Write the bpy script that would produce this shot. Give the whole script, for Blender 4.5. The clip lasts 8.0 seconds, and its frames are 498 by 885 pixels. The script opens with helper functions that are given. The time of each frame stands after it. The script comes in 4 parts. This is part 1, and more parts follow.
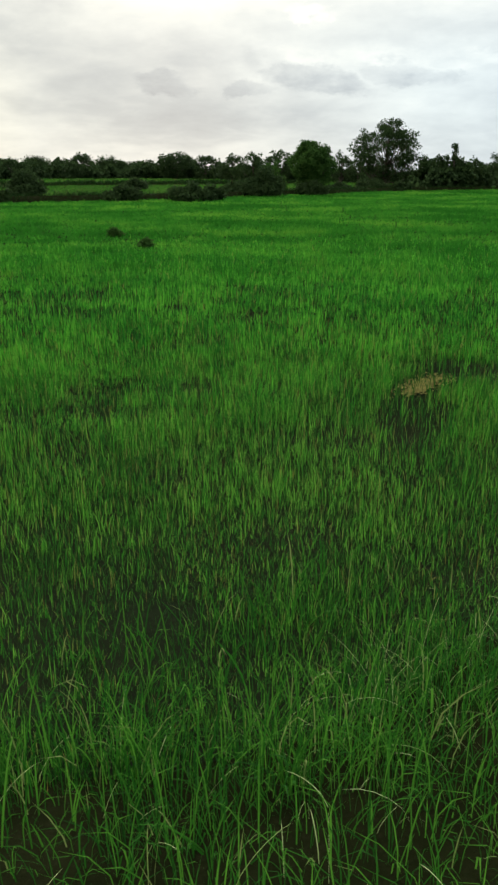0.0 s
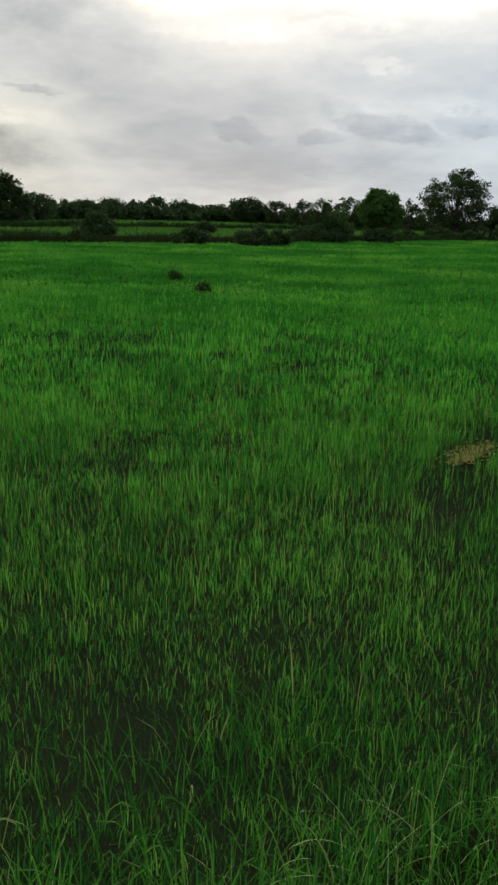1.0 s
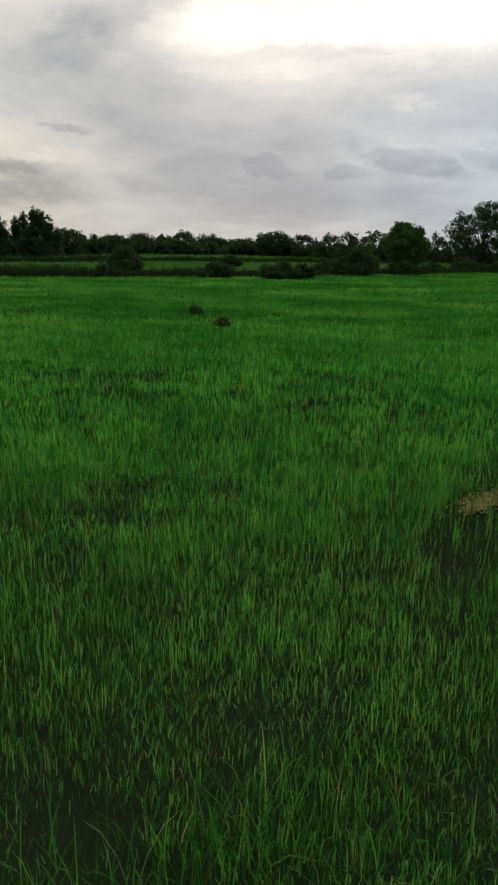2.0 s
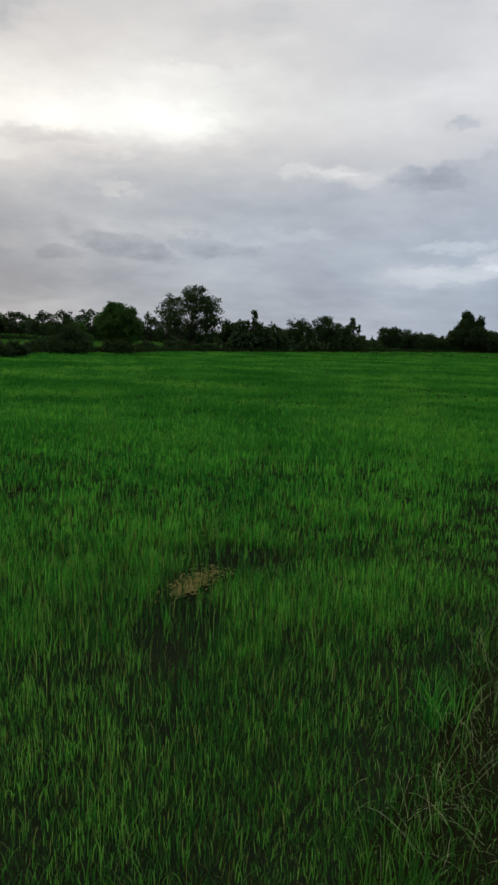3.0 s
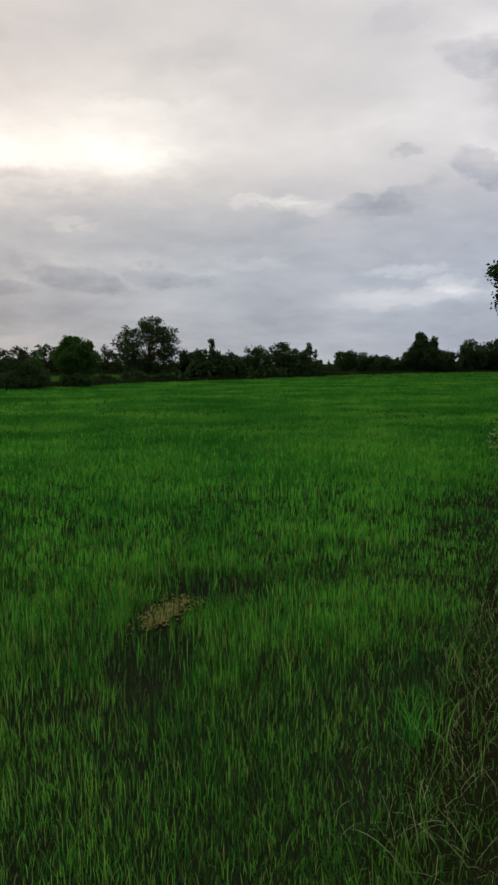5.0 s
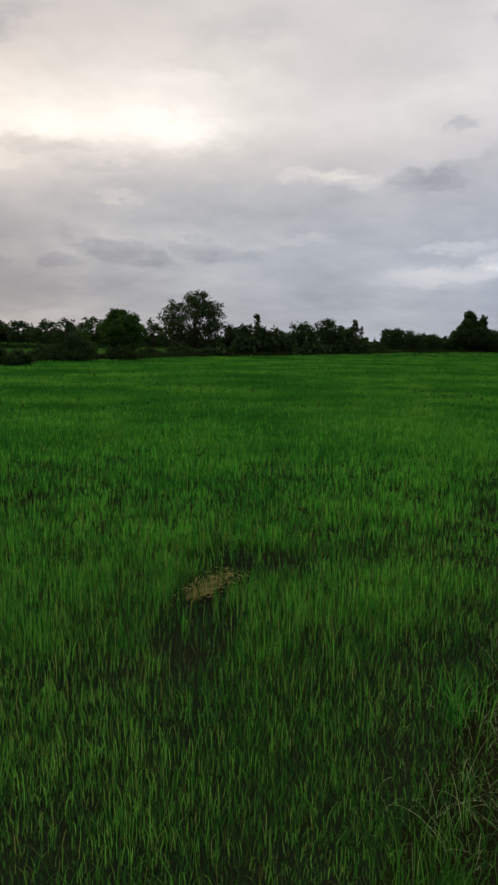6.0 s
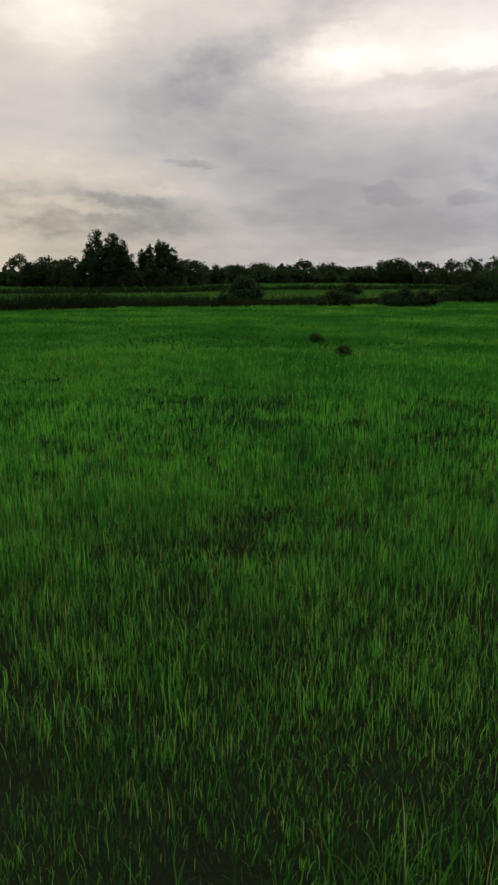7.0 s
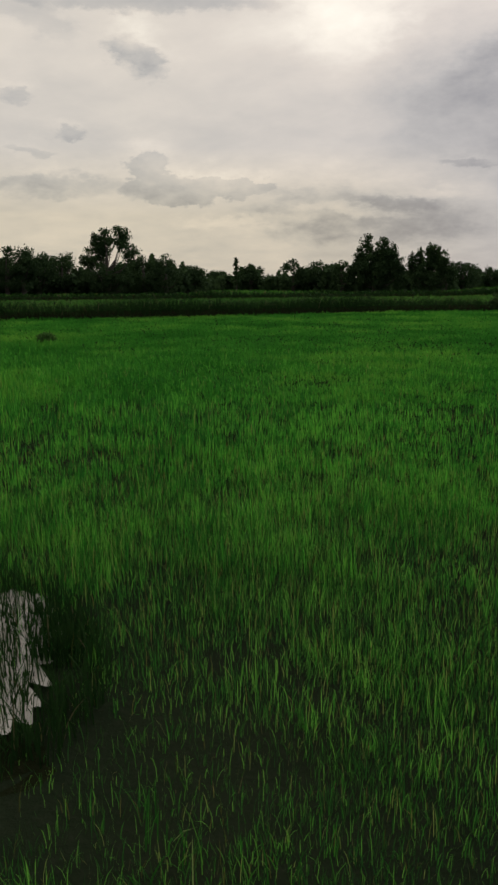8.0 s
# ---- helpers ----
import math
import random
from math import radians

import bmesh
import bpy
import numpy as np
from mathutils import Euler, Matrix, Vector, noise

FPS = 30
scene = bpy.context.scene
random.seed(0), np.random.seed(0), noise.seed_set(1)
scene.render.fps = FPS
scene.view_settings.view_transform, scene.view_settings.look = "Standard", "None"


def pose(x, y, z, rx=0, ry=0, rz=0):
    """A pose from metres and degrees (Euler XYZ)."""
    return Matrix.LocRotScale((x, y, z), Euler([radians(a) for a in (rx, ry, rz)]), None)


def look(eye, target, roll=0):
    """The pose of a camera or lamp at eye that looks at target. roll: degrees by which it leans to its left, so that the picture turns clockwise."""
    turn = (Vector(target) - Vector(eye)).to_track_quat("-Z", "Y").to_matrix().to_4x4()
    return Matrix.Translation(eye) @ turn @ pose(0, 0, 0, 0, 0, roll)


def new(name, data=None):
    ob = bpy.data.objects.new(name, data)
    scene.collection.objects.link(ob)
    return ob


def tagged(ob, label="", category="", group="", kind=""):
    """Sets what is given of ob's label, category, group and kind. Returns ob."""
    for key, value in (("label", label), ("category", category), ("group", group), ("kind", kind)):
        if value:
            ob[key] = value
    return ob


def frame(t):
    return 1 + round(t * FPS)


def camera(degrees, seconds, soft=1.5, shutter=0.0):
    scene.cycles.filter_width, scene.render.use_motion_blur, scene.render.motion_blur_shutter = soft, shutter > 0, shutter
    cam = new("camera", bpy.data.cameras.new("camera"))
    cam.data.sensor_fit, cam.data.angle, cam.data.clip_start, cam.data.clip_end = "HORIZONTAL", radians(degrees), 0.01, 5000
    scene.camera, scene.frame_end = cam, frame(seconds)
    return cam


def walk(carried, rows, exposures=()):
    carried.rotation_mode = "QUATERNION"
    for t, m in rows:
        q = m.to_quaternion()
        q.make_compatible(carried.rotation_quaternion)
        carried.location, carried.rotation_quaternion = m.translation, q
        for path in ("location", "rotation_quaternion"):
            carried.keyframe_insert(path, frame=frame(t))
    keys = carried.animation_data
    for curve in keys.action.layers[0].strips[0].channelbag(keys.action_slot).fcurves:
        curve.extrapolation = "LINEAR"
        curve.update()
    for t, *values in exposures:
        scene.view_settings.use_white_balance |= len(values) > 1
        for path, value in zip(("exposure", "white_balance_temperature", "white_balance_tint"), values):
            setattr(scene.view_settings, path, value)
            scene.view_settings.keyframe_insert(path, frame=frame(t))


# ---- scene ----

# The camera: held at chest height by someone standing on a paddy bund. Rows: t, x, y, z, bearing, pitch, roll.
cam = camera(34.94, 8.0, soft=2.7)
PATH = [
    (0.0, 0.003, -0.003, 1.556, 2.05, -18.81, 0.08),
    (0.3, 0.071, 0.096, 1.546, 4.32, -18.64, -0.01),
    (0.5, 0.123, 0.158, 1.526, 2.05, -18.47, 2.48),
    (0.7, 0.146, 0.265, 1.559, 2.14, -17.59, 2.41),
    (1.0, 0.173, 0.413, 1.586, 6.57, -15.90, 1.42),
    (1.3, 0.223, 0.546, 1.586, 7.71, -15.86, 1.31),
    (1.5, 0.246, 0.630, 1.582, 9.72, -14.63, 0.65),
    (1.7, 0.277, 0.658, 1.597, 10.94, -14.64, 0.02),
    (2.8, 0.404, 0.788, 1.660, -7.70, -8.27, 3.34),
    (3.0, 0.426, 0.811, 1.672, -11.39, -7.70, 1.93),
    (3.2, 0.422, 0.814, 1.701, -14.73, -5.80, 0.62),
    (3.5, 0.416, 0.822, 1.747, -17.05, -3.83, 0.55),
    (4.0, 0.390, 0.813, 1.680, -15.40, -4.49, -0.37),
    (4.2, 0.394, 0.812, 1.675, -14.27, -4.71, -0.59),
    (5.3, 0.406, 0.821, 1.653, -14.18, -5.86, -0.23),
    (5.5, 0.405, 0.825, 1.652, -14.17, -6.00, -0.18),
    (6.0, 0.373, 0.820, 1.655, -11.06, -7.40, 0.77),
    (6.5, 0.321, 0.812, 1.661, -2.75, -7.16, 1.85),
    (6.6, 0.312, 0.814, 1.654, 1.49, -7.89, 1.53),
    (6.7, 0.293, 0.812, 1.644, 5.49, -8.76, 1.27),
    (6.8, 0.278, 0.813, 1.637, 10.73, -10.18, 0.51),
    (6.9, 0.257, 0.812, 1.629, 13.78, -10.97, 0.06),
    (7.0, 0.225, 0.806, 1.619, 17.30, -11.77, 0.04),
    (7.2, 0.237, 0.806, 1.628, 19.70, -11.96, 0.50),
    (7.5, 0.202, 0.797, 1.645, 23.52, -11.79, 0.05),
    (7.8, 0.178, 0.766, 1.645, 30.49, -11.34, -0.58),
    (8.0, 0.163, 0.746, 1.646, 36.24, -11.48, -0.42),
]
# seconds, stops, kelvin, tint
EXPOSURES = [(0.0, 0.64, 6680, 3), (0.5, 0.58, 6680, 4), (0.8, 0.38, 6600, 5), (1.0, 0.24, 6400, 7), (1.7, 0.1, 6450, 9), (2.8, -0.25, 6250, 10), (3.5, -0.2, 6350, 10),
             (4.0, -0.2, 6550, 11), (6.0, -0.25, 6600, 13), (6.5, -0.25, 6650, 13), (6.7, -0.4, 6650, 13), (7.0, -0.25, 6500, 14), (8.0, -0.25, 6450, 14)]
walk(cam, [(t, pose(x, y, z) @ pose(0, 0, 0, 0, 0, yaw) @ pose(0, 0, 0, 90 + pitch) @ pose(0, 0, 0, 0, 0, roll))
           for t, x, y, z, yaw, pitch, roll in PATH], EXPOSURES)

# ---- light: a closed, bright evening overcast with the sun behind the clouds ahead ----
SUN_BEARING, SUN_HEIGHT = 8.0, 24.0


class Nodes:
    """A short hand for building node trees."""

    def __init__(self, tree):
        self.tree = tree

    def add(self, kind, ins=None, operation=None):
        n = self.tree.nodes.new(kind)
        if operation:
            n.operation = operation
        for k, v in (ins or {}).items():
            self.put(n.inputs[k], v)
        return n

    def put(self, socket, v):
        if isinstance(v, bpy.types.NodeSocket):
            self.tree.links.new(v, socket)
        else:
            socket.default_value = v

    def m(self, op, a, b=0.0, c=0.0):
        n = self.add("ShaderNodeMath", operation=op)
        for i, v in enumerate((a, b, c)):
            self.put(n.inputs[i], v)
        return n.outputs[0]

    def ramp(self, fac, stops, smooth=False):
        n = self.add("ShaderNodeValToRGB", {"Fac": fac})
        r = n.color_ramp
        r.interpolation = "EASE" if smooth else "LINEAR"
        while len(r.elements) < len(stops):
            r.elements.new(0.5)
        for e, (p, c) in zip(r.elements, stops):
            e.position = p
            e.color = (*c, 1) if len(c) == 3 else c
        return n.outputs["Color"]

    def noise(self, vector, scale, detail=3.0, rough=0.5, **more):
        n = self.add("ShaderNodeTexNoise", {"Scale": scale, "Detail": detail, "Roughness": rough, **more})
        if vector is not None:
            self.put(n.inputs["Vector"], vector)
        return n

    def mix(self, fac, a, b, blend="MIX"):
        n = self.add("ShaderNodeMix")
        n.data_type, n.blend_type = "RGBA", blend
        self.put(n.inputs["Factor"], fac)
        self.put(n.inputs["A"], a if isinstance(a, bpy.types.NodeSocket) else (*a, 1))
        self.put(n.inputs["B"], b if isinstance(b, bpy.types.NodeSocket) else (*b, 1))
        return n.outputs["Result"]


world = bpy.data.worlds.new("overcast_sky")
scene.world = world
world.use_nodes = True
world.node_tree.nodes.clear()
W = Nodes(world.node_tree)
way = W.add("ShaderNodeTexCoord").outputs["Generated"]
sep = W.add("ShaderNodeSeparateXYZ", {0: way}).outputs
bearing = W.m("MULTIPLY", W.m("ARCTAN2", W.m("MULTIPLY", sep[0], -1.0), sep[1]), 57.2958)
height = W.m("MULTIPLY", W.m("ARCSINE", sep[2]), 57.2958)
# ragged edges: bearing and height wander by noise
wander = W.add("ShaderNodeSeparateColor", {0: W.noise(W.add("ShaderNodeMapping", {"Vector": way, "Scale": (20.0, 20.0, 42.0)}).outputs[0], 1.0, 7.0, 0.62).outputs["Color"]}).outputs
wb = W.m("ADD", bearing, W.m("MULTIPLY", W.m("SUBTRACT", wander[0], 0.5), 5.0))
wh = W.m("ADD", height, W.m("MULTIPLY", W.m("SUBTRACT", wander[1], 0.5), 2.6))
# flat cloud sheets, seen in perspective
low = W.m("ADD", W.m("MAXIMUM", sep[2], 0.0), 0.24)
flat = W.add("ShaderNodeCombineXYZ", {0: W.m("DIVIDE", sep[0], low), 1: W.m("DIVIDE", sep[1], low), 2: 0.3}).outputs[0]
sheet = W.noise(flat, 1.7, 6.0, 0.52, Distortion=0.35).outputs["Fac"]
fine = W.noise(flat, 5.5, 5.0, 0.55, Distortion=0.2).outputs["Fac"]
level = W.m("ADD", W.m("MULTIPLY", W.m("SUBTRACT", sheet, 0.5), 0.34), W.m("MULTIPLY", W.m("SUBTRACT", fine, 0.5), 0.2))
floor_level = W.add("ShaderNodeMapRange", {0: bearing, 1: 12.0, 2: 36.0, 3: 0.55, 4: 0.65}).outputs[0]
base = W.add("ShaderNodeMapRange", {0: height, 1: 3.0, 2: 16.0, 3: floor_level, 4: 0.81}).outputs[0]
level = W.m("ADD", level, base)
# single clouds: bearing, height, half width, half height, slant, lighter or darker, how hard the edge is
CLOUDS = [
    (10.0, 14.0, 8.5, 2.8, 0.1, 0.17, 0), (30.0, 17.5, 6.0, 2.4, 0, 0.12, 0), (2.0, 14.5, 22.0, 4.5, 0, 0.1, 0), 
    (17.0, 15.0, 7.5, 1.3, -0.33, -0.14, 0.3), (-30.1, 19.7, 2.8, 1.12, 0.1, -0.16, 0.8), (-32.8, 17.8, 2.4, 2.4, 0, -0.18, 0.2), (-25.1, 14.5, 1.04, 0.44, 0, -0.15, 0.6),
    (-30.5, 12.9, 2.48, 0.96, 0.35, -0.17, 0.7), (-16.9, 11.4, 2.4, 0.36, 0, 0.16, 0.3), (-18.5, 10.8, 2.8, 0.64, 0.1, 0.14, 0.3), (-23.3, 10.9, 3.0, 0.88, -0.1, -0.12, 0.6),
    (-2.2, 5.9, 3.8, 0.88, 0.12, -0.14, 0.8), (-7.9, 6.2, 3.4, 0.72, 0.1, -0.13, 0.8), (-10.6, 20.4, 3.6, 0.8, -0.1, -0.08, 0.2), (-24.4, 22.1, 2.0, 0.96, 0, -0.08, 0.6),
    (-25.4, 6.4, 3.0, 0.36, 0, 0.13, 0.5), (-25.8, 4.6, 6.8, 0.64, -0.05, 0.14, 0.6), (-28.7, 5.3, 1.8, 0.72, 0, 0.13, 0.7), (-1.6, 9.7, 1.3, 0.35, 0, 0.10, 0.6),
    (-17.3, 9.6, 20.8, 2.8, 0, -0.1, 0.3), (-4.6, 14.8, 6.8, 2.8, 0, 0.14, 0), (-14.5, 7.0, 2.4, 0.48, 0, 0.08, 0.6), (43.2, 7.7, 1.7, 1.1, 0, -0.17, 1),
    (41.4, 6.2, 3.6, 1.0, 0, -0.17, 1), (37.3, 6.4, 3.0, 0.68, 0.05, -0.17, 1), (49.6, 6.5, 5.2, 0.88, 0, -0.14, 0.7), (43.4, 14.5, 2.0, 1.2, 0.3, -0.24, 0.7),
    (51.7, 11.8, 0.88, 0.48, 0, -0.14, 0.8), (48.0, 9.7, 1.12, 0.44, 0, -0.14, 0.8), (19.7, 12.3, 7.6, 5.2, 0, -0.2, 0.3), (28.7, 4.4, 8.4, 1.92, 0.04, -0.23, 0.8),
    (21.8, 7.7, 2.2, 0.36, 0, -0.13, 0.8), (43.5, 17.6, 9.2, 0.64, 0, -0.2, 0.6), (50.1, 16.5, 2.4, 1.04, 0.3, -0.12, 0.5), (29.3, 16.4, 3.2, 2.4, 0, 0.18, 0.2),
    (24.3, 5.7, 2.4, 0.56, 0, 0.1, 0.3), (35.0, 3.9, 5.6, 0.96, 0, 0.06, 0.3), (50.6, 8.5, 1.6, 0.36, 0, -0.1, 0.8),
    (10.7, 19.3, 7.6, 2.0, -0.2, -0.22, 0.5), (3.5, 12.8, 6.4, 0.48, -0.05, -0.12, 0.5), (11.5, 13.8, 4.8, 1.2, 0, 0.1, 0.2), (-1.6, 14.1, 6.0, 1.4, 0.05, 0.1, 0.2), (7.6, 5.5, 2.0, 0.8, 0.1, -0.11, 0.8), (0.1, 6.4, 2.6, 0.8, 0.3, -0.06, 0.8),
    (17.4, 14.0, 8.0, 1.8, -0.5, -0.09, 0.2),
    (6.0, 5.0, 11.0, 4.0, 0, -0.14, 0),
    (11.4, 14.0, 2.4, 0.9, 0, 0.06, 0), (2.3, 13.9, 3.6, 0.9, 0, 0.08, 0), (-6.4, 14.1, 2.6, 1.1, 0, 0.14, 0), (-6.5, 17.2, 4.0, 0.6, 0, 0.06, 0.3),
    (-14.6, 11.5, 2.0, 0.28, -0.1, 0.08, 0.6), (-23.8, 11.4, 4.5, 0.5, -0.2, -0.06, 0.5), (8.5, 11.3, 5.0, 0.5, 0, 0.08, 0.3), (-0.5, 11.5, 3.0, 0.35, 0, -0.07, 0.5),
    (29.0, 4.9, 4.5, 0.4, 0.06, 0.14, 0.4), (36.0, 4.2, 5.0, 0.4, 0, 0.1, 0.4), (25.5, 5.2, 3.0, 0.5, 0.1, -0.1, 0.6),
    (2.1, 5.2, 1.6, 0.5, 0, -0.1, 0.8), (-10.4, 5.9, 1.5, 0.45, 0, -0.1, 0.8), (50.0, 6.6, 4.0, 0.5, 0, -0.08, 0.6),
]
relief = W.noise(W.add("ShaderNodeMapping", {"Vector": way, "Scale": (30.0, 30.0, 60.0)}).outputs[0], 1.0, 5.0, 0.6).outputs["Fac"]
crisp = W.m("MAXIMUM", W.m("MULTIPLY_ADD", relief, 2.4, -0.2), 0.0)
relief = W.m("MULTIPLY_ADD", relief, 0.8, 0.6)
banks = 0.0
for cb, ch, rb, rh, slant, amount, hard in CLOUDS:
    db = W.m("SUBTRACT", wb, cb)
    dh = W.m("ADD", W.m("SUBTRACT", wh, ch), W.m("MULTIPLY", db, -slant))
    e = W.m("ADD", W.m("POWER", W.m("ABSOLUTE", W.m("DIVIDE", db, rb)), 2.0), W.m("POWER", W.m("ABSOLUTE", W.m("DIVIDE", dh, rh)), 2.0))
    puff = W.m("EXPONENT", W.m("MULTIPLY", e, -1.0))
    if hard:
        edge = W.add("ShaderNodeMapRange", {0: puff, 1: 0.32 if hard > 0.85 else 0.22, 2: 0.47 if hard > 0.85 else 0.58, 3: 0.0, 4: hard}).outputs[0]
        puff = W.m("MULTIPLY", W.m("MULTIPLY_ADD", puff, 1.0 - hard, edge), crisp if hard > 0.65 else relief)
    if hard >= 0.7 and amount < 0:  # lobes of one cloud melt into each other
        banks = W.m("SMOOTH_MAX", banks, W.m("MULTIPLY", puff, -amount), 0.04)
        # a paler crest above the grey belly
        up = W.m("POWER", W.m("DIVIDE", W.m("SUBTRACT", dh, rh * 0.9), rh), 2.0)
        crest = W.m("EXPONENT", W.m("MULTIPLY", W.m("ADD", W.m("POWER", W.m("ABSOLUTE", W.m("DIVIDE", db, rb)), 2.0), up), -1.0))
        level = W.m("MULTIPLY_ADD", W.m("MULTIPLY", crest, crisp), -0.45 * amount, level)
    else:
        level = W.m("MULTIPLY_ADD", puff, amount, level)
level = W.m("SUBTRACT", level, banks)
clouds = W.ramp(W.m("MULTIPLY", level, 0.8), [(0.16, (0.24, 0.245, 0.285)), (0.336, (0.396, 0.408, 0.44)), (0.464, (0.574, 0.577, 0.588)), (0.64, (0.84, 0.80, 0.76)), (0.8, (1.12, 1.08, 1.0)), (1.0, (1.45, 1.41, 1.3))])
clear = W.add("ShaderNodeTexSky")
clear.sky_type, clear.sun_disc, clear.sun_elevation, clear.sun_rotation = "NISHITA", False, radians(SUN_HEIGHT), radians(-SUN_BEARING)
blue = W.add("ShaderNodeVectorMath", {0: clear.outputs[0]}, operation="SCALE")
blue.inputs["Scale"].default_value = 0.08
dome = W.mix(0.97, blue.outputs[0], clouds)
# warmer towards the evening side, and duller away from the sun, behind the camera
tone = W.ramp(W.m("MULTIPLY_ADD", bearing, 1 / 80, 0.45), [(0.0, (0.94, 0.99, 1.08)), (0.3, (0.98, 0.995, 1.005)), (0.55, (1.022, 0.998, 0.975)), (1.0, (1.035, 1.012, 0.915))])
dome = W.mix(1.0, dome, tone, "MULTIPLY")
warm = W.m("MULTIPLY", W.add("ShaderNodeMapRange", {0: height, 1: 4.5, 2: 9.0, 3: 1.0, 4: 0.0}).outputs[0], W.add("ShaderNodeMapRange", {0: bearing, 1: 16.0, 2: 30.0, 3: 0.0, 4: 1.0}).outputs[0])
dome = W.mix(warm, dome, W.mix(1.0, dome, (1.05, 1.0, 0.87), "MULTIPLY"))
cool = W.m("MULTIPLY", W.add("ShaderNodeMapRange", {0: height, 1: 6.0, 2: 12.0, 3: 1.0, 4: 0.0}).outputs[0], W.add("ShaderNodeMapRange", {0: bearing, 1: -10.0, 2: 5.0, 3: 1.0, 4: 0.0}).outputs[0])
dome = W.mix(cool, dome, W.mix(1.0, dome, (0.945, 1.0, 1.055), "MULTIPLY"))
sun_way = (-math.sin(radians(SUN_BEARING)) * math.cos(radians(SUN_HEIGHT)), math.cos(radians(SUN_BEARING)) * math.cos(radians(SUN_HEIGHT)), math.sin(radians(SUN_HEIGHT)))
facing = W.add("ShaderNodeVectorMath", {0: way, 1: sun_way}, operation="DOT_PRODUCT").outputs["Value"]
dull = W.add("ShaderNodeMapRange", {0: facing, 1: -0.6, 2: 0.65, 3: 0.38, 4: 1.0}).outputs[0]
dome = W.mix(1.0, dome, W.add("ShaderNodeCombineColor", {0: dull, 1: dull, 2: dull}).outputs[0], "MULTIPLY")
back = W.add("ShaderNodeBackground", {"Color": dome, "Strength": 1.0})
W.tree.links.new(back.outputs[0], W.add("ShaderNodeOutputWorld").inputs[0])

sun_data = bpy.data.lights.new("sun", "SUN")
sun_data.energy, sun_data.angle, sun_data.color = 1.1, radians(18), (1.0, 0.95, 0.86)
sun = new("sun", sun_data)
b, h = radians(SUN_BEARING), radians(SUN_HEIGHT)
sun.matrix_world = look((0, 0, 30), Vector((0, 0, 30)) - Vector((-math.sin(b) * math.cos(h), math.cos(b) * math.cos(h), math.sin(h))))


# ---- materials ----
def material(name):
    m = bpy.data.materials.new(name)
    m.use_nodes = True
    m.node_tree.nodes.clear()
    return m, Nodes(m.node_tree)


def finish(n, shader, bump=None):
    out = n.add("ShaderNodeOutputMaterial")
    n.tree.links.new(shader, out.inputs[0])


def leaf_material(name, dark, mid, light, dead=None, dead_share=0.0, thin=0.35, patch=0.5, gloss=0.12, rough=0.5, vary=0.75, drifts=(1.0, 0.6), tuft=0.0):
    """Blades and leaves: each island has its own green, whole patches lean one way, light passes through."""
    m, n = material(name)
    geo = n.add("ShaderNodeNewGeometry")
    rnd = geo.outputs["Random Per Island"]
    big = n.noise(geo.outputs["Position"], patch, 3.0, 0.6).outputs["Fac"]
    mid_scale = n.noise(geo.outputs["Position"], patch * 4.5, 2.0, 0.5).outputs["Fac"]
    drift = n.m("ADD", n.m("MULTIPLY", n.m("SUBTRACT", big, 0.5), drifts[0]), n.m("MULTIPLY", n.m("SUBTRACT", mid_scale, 0.5), drifts[1]))
    if tuft:  # plant by plant
        drift = n.m("MULTIPLY_ADD", n.m("SUBTRACT", n.noise(geo.outputs["Position"], 7.0, 1.0, 0.5).outputs["Fac"], 0.5), tuft, drift)
    f = n.m("ADD", n.m("MULTIPLY_ADD", n.m("SUBTRACT", rnd, 0.5), vary, 0.5), drift)
    col = n.ramp(f, [(0.1, dark), (0.5, mid), (0.95, light)])
    if dead:
        pick = n.m("GREATER_THAN", n.m("FRACT", n.m("MULTIPLY", rnd, 37.0)), 1.0 - dead_share)
        col = n.mix(pick, col, dead)
    fib = n.noise(geo.outputs["Position"], 60.0, 2.0).outputs["Fac"]
    col = n.mix(n.m("MULTIPLY", fib, 0.3), col, mid)
    p = n.add("ShaderNodeBsdfPrincipled", {"Base Color": col, "Roughness": rough, "Specular IOR Level": gloss})
    t = n.add("ShaderNodeBsdfTranslucent", {"Color": col})
    mix = n.add("ShaderNodeMixShader", {0: thin, 1: p.outputs[0], 2: t.outputs[0]})
    finish(n, mix.outputs[0])
    return m


def earth_material(name, a, b, c, scale=1.5, wet=0.6):
    """Soil: two colours in patches, crumbs in relief, wet and dry."""
    m, n = material(name)
    pos = n.add("ShaderNodeNewGeometry").outputs["Position"]
    big = n.noise(pos, scale, 5.0, 0.6).outputs["Fac"]
    crumbs = n.noise(pos, scale * 25, 6.0, 0.65).outputs["Fac"]
    col = n.mix(n.ramp(big, [(0.35, (0, 0, 0)), (0.65, (1, 1, 1))]), a, b)
    col = n.mix(n.m("MULTIPLY", n.ramp(crumbs, [(0.5, (0, 0, 0)), (0.75, (1, 1, 1))]), 0.6), col, c)
    rough = n.m("SUBTRACT", 0.95, n.m("MULTIPLY", big, wet))
    bump = n.add("ShaderNodeBump", {"Strength": 0.8, "Distance": 0.03, "Height": crumbs})
    p = n.add("ShaderNodeBsdfDiffuse", {"Color": col, "Roughness": rough, "Normal": bump.outputs[0]})
    finish(n, p.outputs[0])
    return m


